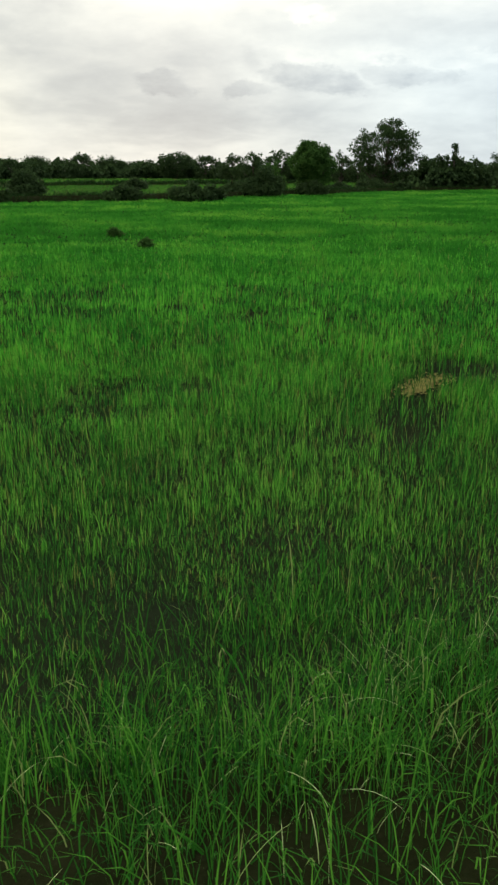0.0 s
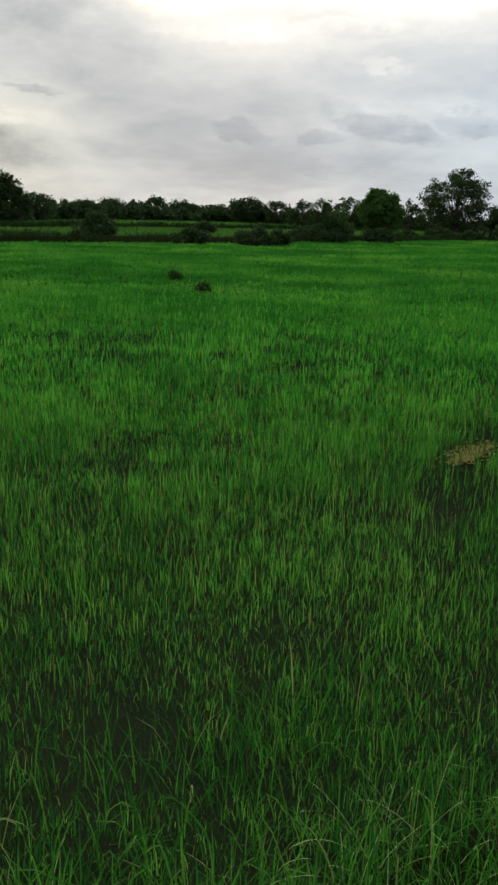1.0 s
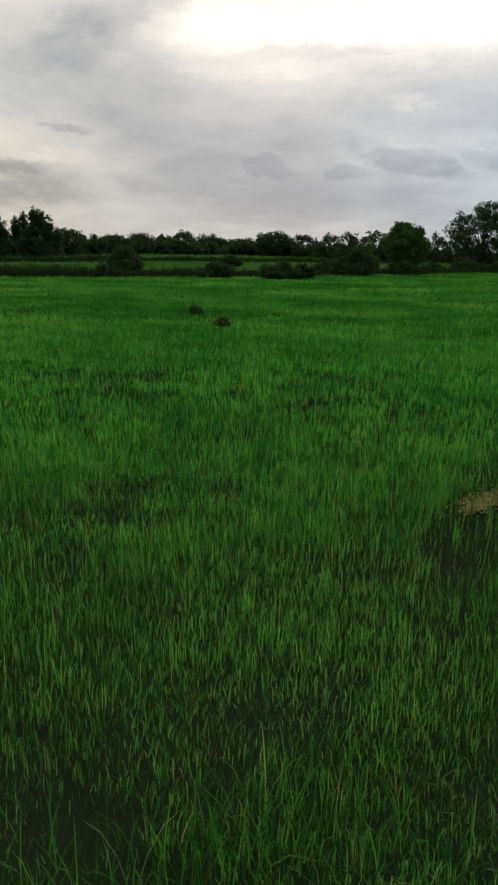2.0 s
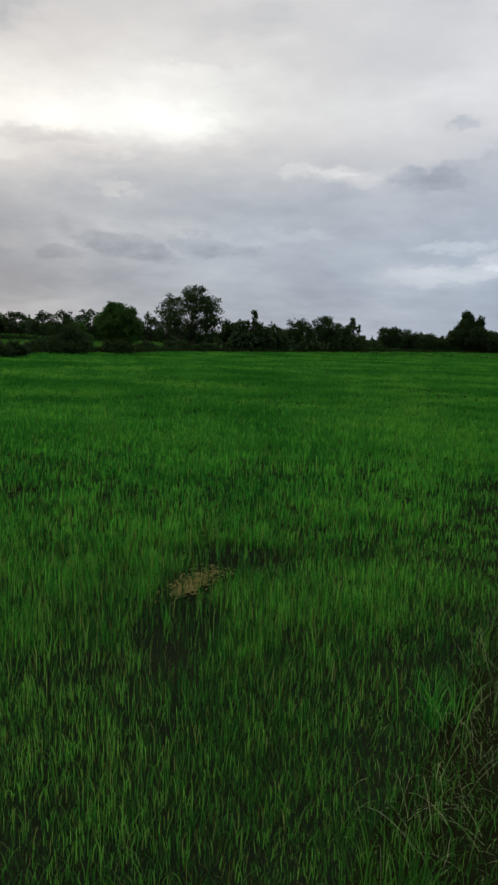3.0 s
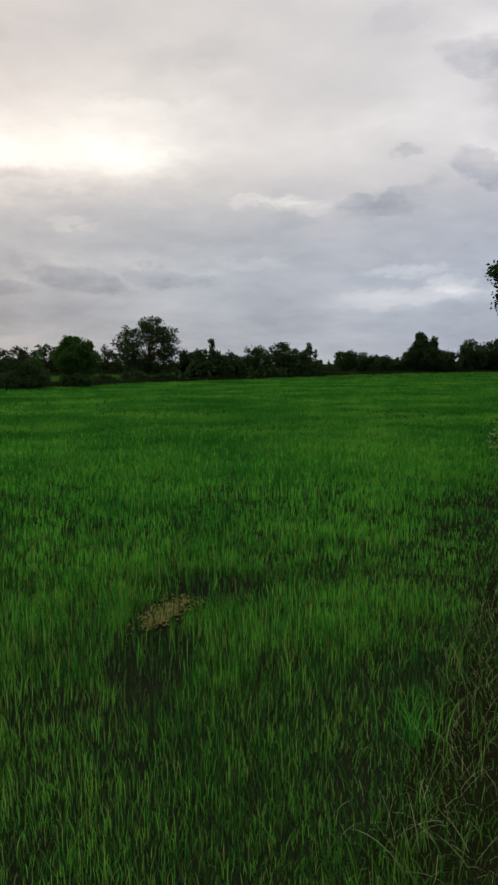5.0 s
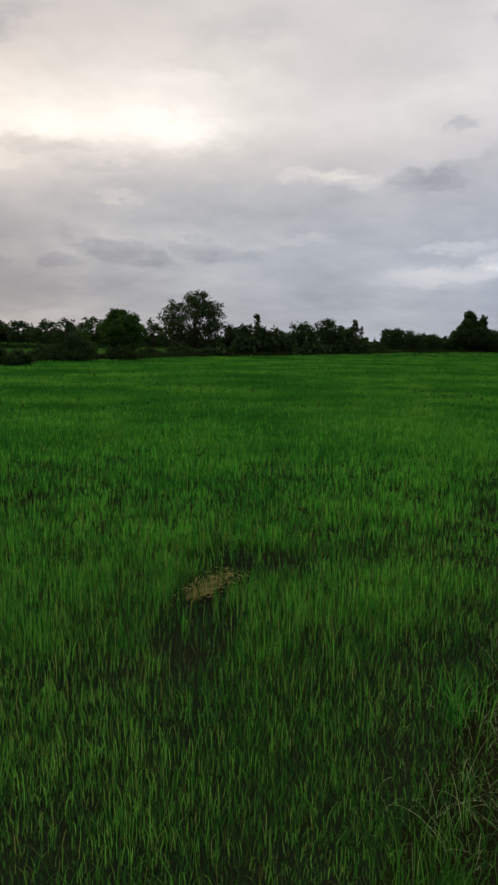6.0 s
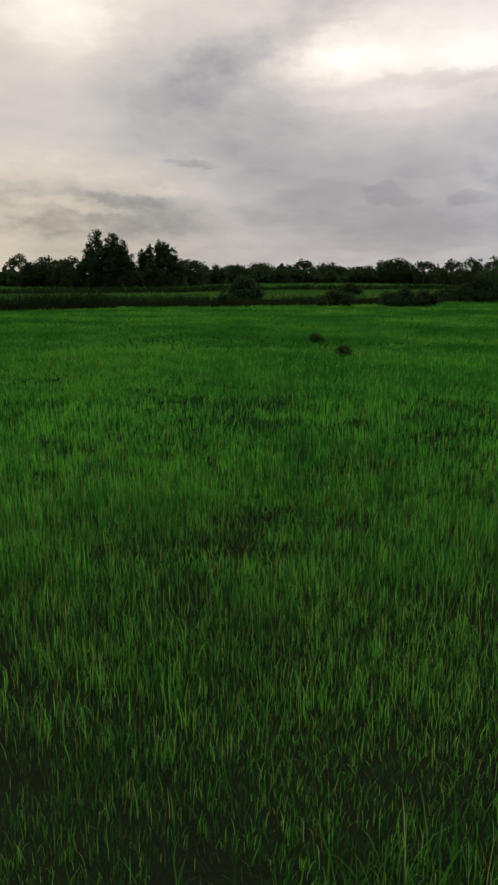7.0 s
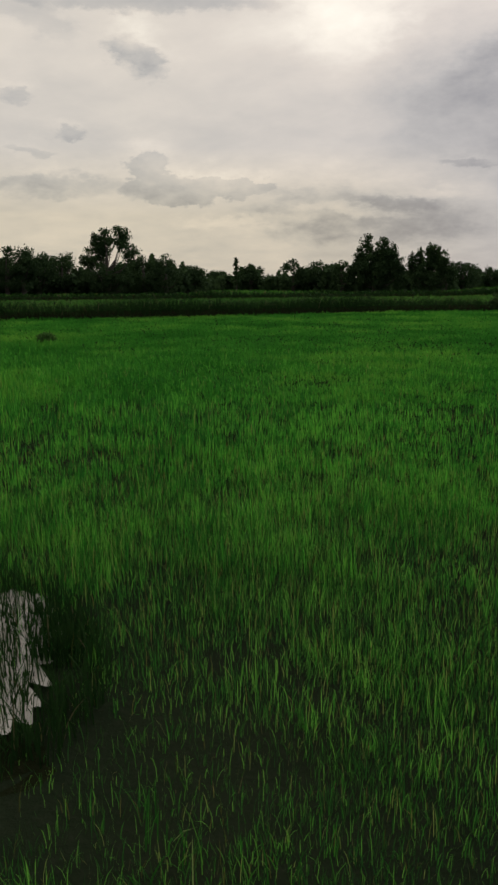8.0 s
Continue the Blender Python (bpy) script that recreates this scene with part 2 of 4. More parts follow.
def bark_material(name, a, b):
    m, n = material(name)
    pos = n.add("ShaderNodeNewGeometry").outputs["Position"]
    stretched = n.add("ShaderNodeMapping", {"Vector": pos, "Scale": (9.0, 9.0, 2.0)}).outputs[0]
    g = n.noise(stretched, 1.5, 6.0, 0.7).outputs["Fac"]
    bump = n.add("ShaderNodeBump", {"Strength": 0.7, "Distance": 0.02, "Height": g})
    p = n.add("ShaderNodeBsdfPrincipled", {"Base Color": n.mix(g, a, b), "Roughness": 0.9, "Normal": bump.outputs[0]})
    finish(n, p.outputs[0])
    return m


def water_material(name, a, b, gloss):
    """Shallow silty water: a smooth, faintly rippled mirror, its base colour paled in place of sky reflection."""
    m, n = material(name)
    pos = n.add("ShaderNodeNewGeometry").outputs["Position"]
    silt_glare = n.noise(pos, 2.5, 4.0).outputs["Fac"]
    ripple = n.noise(pos, 9.0, 2.0).outputs["Fac"]
    bump = n.add("ShaderNodeBump", {"Strength": 0.05, "Distance": 0.01, "Height": ripple})
    p = n.add("ShaderNodeBsdfPrincipled", {"Base Color": n.mix(silt_glare, a, b), "Roughness": 0.03, "IOR": 1.4, "Normal": bump.outputs[0], "Specular IOR Level": gloss})
    finish(n, p.outputs[0])
    return m


M_RICE = leaf_material("rice_leaf", (0.013, 0.1, 0.016), (0.044, 0.295, 0.026), (0.17, 0.56, 0.055), (0.28, 0.34, 0.08), 0.03, 0.5, 0.4, 0.08, 0.5, 1.1, (1.7, 1.2), 1.4)
M_RICE_NEAR = leaf_material("sparse_rice_leaf", (0.016, 0.09, 0.018), (0.057, 0.295, 0.028), (0.23, 0.58, 0.075), (0.33, 0.39, 0.1), 0.06, 0.5, 0.4, 0.08, 0.5, 1.2, (1.4, 1.0), 1.2)
# Leaf of weed stalks and low shoots; its darkness carries the rice gaps' shade.
M_RICE_LOW = leaf_material("gap_dark_leaf", (0.017, 0.078, 0.013), (0.036, 0.135, 0.02), (0.08, 0.2, 0.032), (0.16, 0.15, 0.06), 0.05, 0.4, 0.45, 0.1, 0.6, 0.7)
M_RICE_OUT = leaf_material("rice_leaf_distant", (0.026, 0.16, 0.016), (0.05, 0.25, 0.026), (0.14, 0.39, 0.042), None, 0.0, 0.5, 0.22, 0.02, 0.8, 0.12, (2.9, 1.3))
M_RICE_FAR = leaf_material("rice_leaf_far", (0.028, 0.125, 0.016), (0.06, 0.21, 0.025), (0.14, 0.28, 0.045), (0.18, 0.18, 0.065), 0.05, 0.38, 0.05)
M_BUND = leaf_material("bund_grass_leaf", (0.013, 0.075, 0.012), (0.033, 0.165, 0.018), (0.14, 0.39, 0.045), (0.3, 0.38, 0.13), 0.03, 0.45, 0.8, 0.05, 0.6)
M_WEED = leaf_material("weed_leaf", (0.010, 0.032, 0.009), (0.018, 0.05, 0.012), (0.036, 0.075, 0.02), (0.14, 0.12, 0.06), 0.01, 0.25, 0.3, 0.03, 0.8, 0.3)
M_STRAW = leaf_material("dry_straw", (0.2, 0.3, 0.09), (0.4, 0.55, 0.2), (0.72, 0.85, 0.42), None, 0.0, 0.15, 1.0)
M_DRY = leaf_material("withered_leaf", (0.06, 0.075, 0.015), (0.16, 0.16, 0.03), (0.36, 0.32, 0.08), None, 0.0, 0.2, 2.0)
M_TREE = leaf_material("tree_leaf", (0.032, 0.06, 0.026), (0.046, 0.085, 0.032), (0.068, 0.12, 0.04), None, 0.0, 0.22, 0.25, 0.04, 0.8)
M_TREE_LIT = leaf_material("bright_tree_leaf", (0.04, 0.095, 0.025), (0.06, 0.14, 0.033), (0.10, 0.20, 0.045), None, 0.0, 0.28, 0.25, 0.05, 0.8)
# The pale end of this green stands in for highlights on single leaves.
M_BUSH = leaf_material("bush_leaf", (0.014, 0.065, 0.012), (0.036, 0.14, 0.022), (0.3, 0.56, 0.14), (0.22, 0.2, 0.07), 0.008, 0.35, 1.2, 0.1, 0.5, 1.4)
M_BARK = bark_material("bark", (0.05, 0.04, 0.03), (0.12, 0.10, 0.08))
M_SOIL = earth_material("paddy_mud", (0.018, 0.028, 0.014), (0.026, 0.035, 0.018), (0.038, 0.045, 0.027), 1.2, 0.1)
M_BANK = earth_material("bund_soil", (0.015, 0.02, 0.008), (0.022, 0.026, 0.011), (0.034, 0.036, 0.018), 1.8, 0.1)
M_PALE = earth_material("pale_mud", (0.66, 0.58, 0.22), (0.14, 0.125, 0.05), (0.72, 0.65, 0.28), 16.0, 0.3)
# Pale grey base adds the sky reflection that the gloss leaves too dim.
M_WATER = water_material("paddy_water", (0.38, 0.36, 0.31), (0.48, 0.46, 0.40), 0.8)

rng = np.random.default_rng(11)


# ---- mesh helpers ----
def link_mesh(name, verts, faces, mat, parent=None, label="", smooth=False):
    """One mesh object. faces: a list of integer arrays, each (n, 3) or (n, 4)."""
    me = bpy.data.meshes.new(name)
    verts = np.asarray(verts, dtype=np.float32)
    faces = [np.asarray(f, dtype=np.int32) for f in faces if len(f)]
    me.vertices.add(len(verts))
    me.vertices.foreach_set("co", verts.ravel())
    loops = np.concatenate([f.ravel() for f in faces])
    sizes = np.concatenate([np.full(len(f), f.shape[1], dtype=np.int32) for f in faces])
    me.loops.add(len(loops))
    me.loops.foreach_set("vertex_index", loops)
    me.polygons.add(len(sizes))
    me.polygons.foreach_set("loop_start", np.concatenate(([0], np.cumsum(sizes)[:-1])).astype(np.int32))
    me.polygons.foreach_set("use_smooth", np.full(len(sizes), smooth))
    me.update(calc_edges=True)
    me.materials.append(mat)
    ob = new(name, me)
    if parent is not None:
        ob.parent = parent
    if label:
        ob["label"] = label
    return ob


def value_noise(x, y, size, seed):
    """Smooth noise from 0 to 1 over the plan."""
    g = np.random.default_rng(seed).random((64, 64))
    u, v = np.asarray(x) / size, np.asarray(y) / size
    i, j = np.floor(u).astype(int), np.floor(v).astype(int)
    a, b = u - i, v - j
    a, b = a * a * (3 - 2 * a), b * b * (3 - 2 * b)
    i0, i1, j0, j1 = i % 64, (i + 1) % 64, j % 64, (j + 1) % 64
    return (g[i0, j0] * (1 - a) + g[i1, j0] * a) * (1 - b) + (g[i0, j1] * (1 - a) + g[i1, j1] * a) * b


def inside(poly, x, y):
    """Which of the points lie in the polygon."""
    hit = np.zeros(len(x), bool)
    for (ax, ay), (bx, by) in zip(poly, poly[1:] + poly[:1]):
        cross = (ay > y) != (by > y)
        hit ^= cross & (x < (bx - ax) * (y - ay) / (by - ay + 1e-12) + ax)
    return hit


def ellipse(x, y, cx, cy, rx, ry, turn=0.0):
    """Squared distance in units of the ellipse's radii."""
    c, s = math.cos(radians(turn)), math.sin(radians(turn))
    u, v = (x - cx) * c + (y - cy) * s, -(x - cx) * s + (y - cy) * c
    return (u / rx) ** 2 + (v / ry) ** 2


def resample(line, step):
    """Points at even steps along a polyline, rounded at its corners, with the direction at each."""
    p = np.array(line, float)
    for _ in range(2):
        q = [p[0]]
        for a, b in zip(p[:-1], p[1:]):
            q += [a * 0.75 + b * 0.25, a * 0.25 + b * 0.75]
        p = np.array(q + [p[-1]])
    d = np.concatenate(([0], np.cumsum(np.hypot(*np.diff(p, axis=0).T))))
    s = np.arange(0, d[-1], step)
    pts = np.stack([np.interp(s, d, p[:, k]) for k in (0, 1)], 1)
    t = np.gradient(pts, axis=0)
    return pts, t / np.hypot(t[:, 0], t[:, 1])[:, None]


def blades(x, y, z, h, width, lean, levels=2, droop=2.0):
    """Grass blades: tapered strips, bent over along a random direction. Arrays of one length; returns vertices and faces."""
    n = len(x)
    turn = rng.random(n) * 6.2832
    face = turn + 1.5708 + rng.normal(0, 0.5, n)  # the flat side turns up where the blade bends over
    fx, fy = np.cos(face) * width / 2, np.sin(face) * width / 2
    rows = []
    for k in range(levels):
        s = (k / levels) ** 0.8
        bend = lean * s ** droop
        zz = z + h * s * np.sqrt(np.maximum(0.05, 1 - (lean / h * s) ** 2 * 0.6))
        w = 0.75 if k == 0 else 1.0 - 0.35 * max(0.0, s - 0.4)
        cx, cy = x + np.cos(turn) * bend, y + np.sin(turn) * bend
        rows += [np.stack([cx - fx * w, cy - fy * w, zz], 1), np.stack([cx + fx * w, cy + fy * w, zz], 1)]
    zz = z + h * np.sqrt(np.maximum(0.05, 1 - (lean / h) ** 2 * 0.6)) - lean * 0.15 * (droop > 2)
    rows.append(np.stack([x + np.cos(turn) * lean, y + np.sin(turn) * lean, zz], 1))
    per = 2 * levels + 1
    v = np.stack(rows, 1).reshape(-1, 3)
    i = (np.arange(n) * per)[:, None]
    quads = np.concatenate([i + np.array([[2 * k, 2 * k + 1, 2 * k + 3, 2 * k + 2]]) for k in range(levels - 1)]) if levels > 1 else np.zeros((0, 4), int)
    tris = i + np.array([[per - 3, per - 2, per - 1]])
    return v, quads, tris


def grass(name, sets, mat):
    """Joins several sets of blades into one mesh."""
    vs, qs, ts, k = [], [], [], 0
    for v, q, t in sets:
        vs.append(v), qs.append(q + k), ts.append(t + k)
        k += len(v)
    return link_mesh(name, np.concatenate(vs), [np.concatenate(qs), np.concatenate(ts)], mat)


def leaves(centres, size, flat=0.55):
    """Small pointed leaves as rhombs at the centres, turned at random."""
    n = len(centres)
    a = rng.normal(size=(n, 3))
    a /= np.linalg.norm(a, axis=1)[:, None]
    b = np.cross(a, rng.normal(size=(n, 3)))
    b /= np.linalg.norm(b, axis=1)[:, None] + 1e-9
    s = (size * rng.uniform(0.6, 1.3, n))[:, None]
    v = np.stack([centres - a * s, centres + b * s * flat, centres + a * s, centres - b * s * flat], 1).reshape(-1, 3)
    return v, np.arange(4 * n).reshape(-1, 4)


def tube(points, radii, sides=6):
    """A tapered tube through the points."""
    p = np.array(points, float)
    t = np.gradient(p, axis=0)
    t /= np.linalg.norm(t, axis=1)[:, None] + 1e-9
    ref = np.array([0.31, 0.95, 0.05])
    u = np.cross(t, ref)
    u /= np.linalg.norm(u, axis=1)[:, None] + 1e-9
    w = np.cross(t, u)
    ang = np.arange(sides) * 6.2832 / sides
    r = np.array(radii)[:, None, None]
    v = (p[:, None] + r * (np.cos(ang)[None, :, None] * u[:, None] + np.sin(ang)[None, :, None] * w[:, None])).reshape(-1, 3)
    f = []
    for i in range(len(p) - 1):
        for j in range(sides):
            k = (j + 1) % sides
            f.append((i * sides + j, i * sides + k, (i + 1) * sides + k, (i + 1) * sides + j))
    return v, np.array(f)


def joined(pieces):
    vs, fs, k = [], [], 0
    for v, f in pieces:
        vs.append(v), fs.append(f + k)
        k += len(v)
    return np.concatenate(vs), np.concatenate(fs)


def polar(bearing_deg, distance):
    b = radians(bearing_deg)
    return -math.sin(b) * distance, math.cos(b) * distance


# ---- the plan ----
# where the rice meets the bund on which the camera stands
NEAR_EDGE = [(-30, -6), (-14, -1.2), (-6, 0.9), (-2.2, 1.6), (-0.5, 1.62), (0.35, 1.95), (1.2, 2.9), (2.1, 4.0), (3.6, 6.0), (5.3, 8.4), (7.0, 11.2), (11, 17.5), (20, 30), (58, 82), (92, 124)]
# the bund at the far side of the field, nearer on one hand
FAR_EDGE = [(-42.4, 2.4), (-35.0, 14.8), (-30.2, 23.5), (-27.3, 27.6), (-23.0, 32.6), (-19.4, 38.6), (-14.7, 43.6), (-9.5, 46.9), (-2.0, 56.4), (3.0, 62.2), (10.3, 75.8), (19.9, 80.5), (27.0, 90.5), (51.8, 117.5), (90.5, 132.8)]
SECOND_EDGE = [(-85, 30), (-60, 52), (-48, 66), (-33, 78), (-27, 100), (-15, 108), (5, 126), (21, 132), (60, 150)]
FIELD = NEAR_EDGE + FAR_EDGE[::-1]


# places where the rice stands thin or thick: centre, radii, turn, share of plants
THIN = [(1.14, 5.95, 0.2, 0.5, -33, 0.06), (1.4, 6.5, 0.42, 0.34, 0, 0.15), (0.94, 5.2, 0.24, 0.6, -14, 0.2), (0.72, 4.3, 0.18, 0.5, -12, 0.55), (1.85, 6.25, 0.3, 0.22, 0, 0.35), (0.35, 4.55, 0.3, 0.25, 0, 0.5), (-0.38, 2.4, 0.2, 0.26, 0, 0.2),
        (-2.97, 2.64, 0.88, 0.5, -26, 0.25), (-2.15, 2.0, 0.7, 0.33, -39, 0.03), (-2.05, 2.75, 1.0, 0.85, -22, 0.5), (-1.75, 2.3, 0.6, 0.3, -30, 0.5), (0.4, 3.2, 0.9, 0.7, 0, 1.5)]


def clear_field(x, y, least=0.1):
    """Share of rice that stands at a place: thin over mud, water and the bare bank."""
    d = np.ones(len(x))
    patch = value_noise(x, y, 0.3, 3) * 0.5 + value_noise(x, y, 0.9, 7) * 0.3 + value_noise(x, y, 2.2, 4) * 0.2
    d *= np.clip((patch - 0.29) / 0.24, least, 1.0)
    wob = (value_noise(x, y, 0.22, 8) - 0.5) * 0.9
    for cx, cy, rx, ry, turn, share in THIN:
        d = np.where(ellipse(x, y, cx, cy, rx, ry, turn) + wob < 1, d * share, d)
    return d * (0.6 + 0.4 * edge_growth(x, y))


def edge_growth(x, y):
    """How well the rice grows beside the bund on the right hand: 0 at its foot, 1 from 0.7 m on."""
    s = (np.asarray(x) - 1.2) * -0.82 + (np.asarray(y) - 2.9) * 0.573
    return np.where(np.asarray(x) > 0.9, np.clip(s / 0.7, 0, 1), 1.0)


# ---- ground ----
rings = np.concatenate(([0.0], 0.25 * 1.055 ** np.arange(182)))
rings = rings[rings < 4200]
turns = np.arange(160) * 2 * math.pi / 160
gx, gy = (rings[:, None] * np.cos(turns)).ravel(), (rings[:, None] * np.sin(turns)).ravel()
gz = (value_noise(gx, gy, 0.4, 21) - 0.5) * 0.03 * (np.hypot(gx, gy) < 40)
R, S = len(rings), len(turns)
i, j = np.meshgrid(np.arange(R - 1), np.arange(S), indexing="ij")
quads = np.stack([i * S + j, (i + 1) * S + j, (i + 1) * S + (j + 1) % S, i * S + (j + 1) % S], -1).reshape(-1, 4)
ground = link_mesh("ground", np.stack([gx, gy, gz], 1), [quads], M_SOIL, smooth=True)
tagged(ground, "dark wet paddy mud reaching to the horizon", "ground", kind="structure")


def bund(name, line, step, profile, label, mat):
    """An earth bank: a profile of (offset to the right of the line, height) swept along the line, lumpy."""
    pts, t = resample(line, step)
    side = np.stack([t[:, 1], -t[:, 0]], 1)
    rows = []
    for off, z in profile:
        p = pts + side * off
        lump = (value_noise(p[:, 0], p[:, 1], 0.5 * max(1, step), 31) - 0.5) * 0.03 + (value_noise(p[:, 0], p[:, 1], 2.5, 32) - 0.5) * 0.03
        lump = lump * (z > 0)
        rows.append(np.column_stack([p + side * lump[:, None], z + lump]))
    v = np.stack(rows, 1).reshape(-1, 3)
    k, n = len(profile), len(pts)
    a, b = np.meshgrid(np.arange(n - 1), np.arange(k - 1), indexing="ij")
    f = np.stack([a * k + b, (a + 1) * k + b, (a + 1) * k + b + 1, a * k + b + 1], -1).reshape(-1, 4)
    return tagged(link_mesh(name, v, [f], mat, smooth=True), label, "earth bank", kind="structure")


NEAR_PROFILE = [(-0.15, -0.06), (0.0, 0.02), (0.2, 0.09), (0.45, 0.18), (0.75, 0.24), (1.2, 0.26), (1.8, 0.25), (2.4, 0.24), (2.9, 0.15), (3.3, -0.05)]
bund("bund_near", NEAR_EDGE, 0.25, NEAR_PROFILE, "weedy earth bund along the edge of the paddy", M_BANK)
FAR_PROFILE = [(0.5, -0.06), (0.2, 0.2), (-0.3, 0.34), (-0.9, 0.34), (-1.5, 0.2), (-1.9, -0.06)]
bund("bund_far", FAR_EDGE, 0.8, FAR_PROFILE, "low earth bund at the far side of the paddy", M_BANK)
bund("bund_second", SECOND_EDGE, 1.5, FAR_PROFILE, "low earth bund between two distant paddies", M_BANK)


# ---- rice ----
STAND = (0.3, 0.7)


def scatter(count, near, far, fall, b0, b1):
    """Places round the standing point between two distances, thinning out with the distance, between two bearings."""
    k = 2 - fall
    d = (near ** k + rng.random(count) * (far ** k - near ** k)) ** (1 / k)
    a = np.radians(rng.uniform(b0, b1, count))
    return STAND[0] - np.sin(a) * d, STAND[1] + np.cos(a) * d, d


def rice_set(count, near, far, fall, b0, b1, levels, per_tuft, wide=0.0056, low=1.0, least=0.1, bend=0.16, rise=0.0, come=(0.0, 0.1), go=(998.0, 999.0)):
    x, y, d = scatter(count // per_tuft, near, far, fall, b0, b1)
    keep = inside(FIELD, x, y)
    x, y, d = x[keep], y[keep], d[keep]
    keep = rng.random(len(x)) < clear_field(x, y, least) * np.clip((d - come[0]) / (come[1] - come[0]), 0, 1) * np.clip((go[1] - d) / (go[1] - go[0]), 0, 1)
    x, y, d = (np.repeat(q[keep], per_tuft) for q in (x, y, d))
    grow = np.repeat(rng.normal(1.0, 0.28, len(x) // per_tuft), per_tuft)
    spread = 0.024 * np.maximum(1, d / 5) ** 0.9
    x, y = x + rng.normal(size=len(x)) * spread, y + rng.normal(size=len(x)) * spread
    tall = low * (0.085 + 0.06 * value_noise(x, y, 0.4, 5) + 0.09 * value_noise(x, y, 1.3, 6) + 0.09 * value_noise(x, y, 3.7, 16)) * (0.55 + 0.45 * edge_growth(x, y)) * np.interp(d, [2.0, 5.0], [0.7, 1.0])
    h = np.maximum(0.05, tall * grow * rng.uniform(0.6, 1.05, len(x)))
    w = wide * np.maximum(1, d / 5) ** 0.85 * rng.uniform(0.7, 1.3, len(x))
    lean = np.minimum(h * np.abs(rng.normal(bend, 0.16, len(x))) + 0.004, h * 0.8)
    return blades(x, y, np.full(len(x), -0.01) + rise * tall, h * (1 - rise), w, lean, levels, 2.4)


RICE = [
    rice_set(230000, 4.0, 20.0, 1.1, -42, 60, 2, 3, 0.0037, 0.74, 0.4, come=(3.6, 6.6), go=(14.0, 20.0)),
    rice_set(30000, 1.0, 38.0, 1.2, 60, 125, 2, 5, 0.011, 0.8, 0.3),
]
NEAR = [
    rice_set(82000, 1.0, 7.4, 0.0, -42, 60, 3, 3, 0.0023, 0.64, 0.3, come=(-1.5, 3.4), go=(4.8, 7.4)),
    rice_set(46000, 1.0, 7.0, 0.0, -42, 60, 3, 1, 0.0019, 0.6, 0.85, 0.25, come=(0.0, 1.4), go=(4.6, 7.0)),
]
tagged(grass("sparse_rice", NEAR, M_RICE_NEAR), "thin young rice blades standing apart over dark mud", "rice", kind="stuff")
tagged(grass("rice_paddy", RICE, M_RICE), "dense young green rice plants standing in a paddy", "rice", kind="stuff")
# Low fill between the plants, its green darkened in place of gap shade.
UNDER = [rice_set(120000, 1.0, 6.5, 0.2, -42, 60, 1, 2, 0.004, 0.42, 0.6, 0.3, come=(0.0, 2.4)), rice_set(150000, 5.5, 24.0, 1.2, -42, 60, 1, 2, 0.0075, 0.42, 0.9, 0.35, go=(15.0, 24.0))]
tagged(grass("gap_shade_shoots", UNDER, M_RICE_LOW), "short shoots coloured dark for the shade between the rice plants", "rice", kind="stuff")
OUT = [rice_set(285000, 11.0, 90.0, 1.25, -42, 58, 1, 2, 0.022, 0.72, 0.97, 0.7), rice_set(175000, 10.0, 80.0, 1.35, -42, 58, 2, 2, 0.0098, 0.8, 0.95, 0.4, 0.28, come=(10.0, 16.0)), rice_set(50000, 55.0, 150.0, 0.9, -42, 12, 2, 3, 0.0115, 0.9, 0.9, 0.4, 0.3)]
tagged(grass("outer_rice_paddy", OUT, M_RICE_OUT), "smooth green sheet of rice further out in the paddy", "rice", kind="stuff")
tagged(grass("withered_rice_stems", [rice_set(12000, 1.0, 8.0, 0.0, -42, 60, 2, 1, 0.0021, 0.56, 0.8, 0.25)], M_DRY), "withered brown stems among the young rice", "rice", kind="stuff")


def far_field(name, poly, count, box, tall, label, mat, wide):
    x, y = rng.uniform(box[0], box[1], count), rng.uniform(box[2], box[3], count)
    keep = inside(poly, x, y)
    x, y = x[keep], y[keep]
    h = tall * rng.uniform(0.6, 1.1, len(x)) * (0.8 + 0.4 * value_noise(x, y, 6.0, 12))
    v = blades(x, y, np.full(len(x), -0.01), h, wide * rng.uniform(0.6, 1.4, len(x)), h * rng.uniform(0.05, 0.35, len(x)), 2)
    return tagged(grass(name, [v], mat), label, "rice", kind="stuff")


far_field("second_rice_paddy", FAR_EDGE[:12] + SECOND_EDGE[:8][::-1], 130000, (-86, 22, 2, 133), 0.22, "distant green rice paddy beyond the first bund", M_RICE_FAR, 0.055)
far_field("third_rice_paddy", SECOND_EDGE + [(150, 190), (120, 260), (-60, 260), (-190, 140), (-150, 40)], 55000, (-190, 150, 30, 260), 0.42, "yellowish distant paddies in front of the trees", M_RICE_FAR, 0.3)
far_field("side_rice_paddy", FAR_EDGE[10:] + [(150, 190), (60, 150), (21, 132), (5, 126)], 60000, (2, 150, 60, 190), 0.42, "distant green paddy behind the far bund", M_RICE_FAR, 0.15)


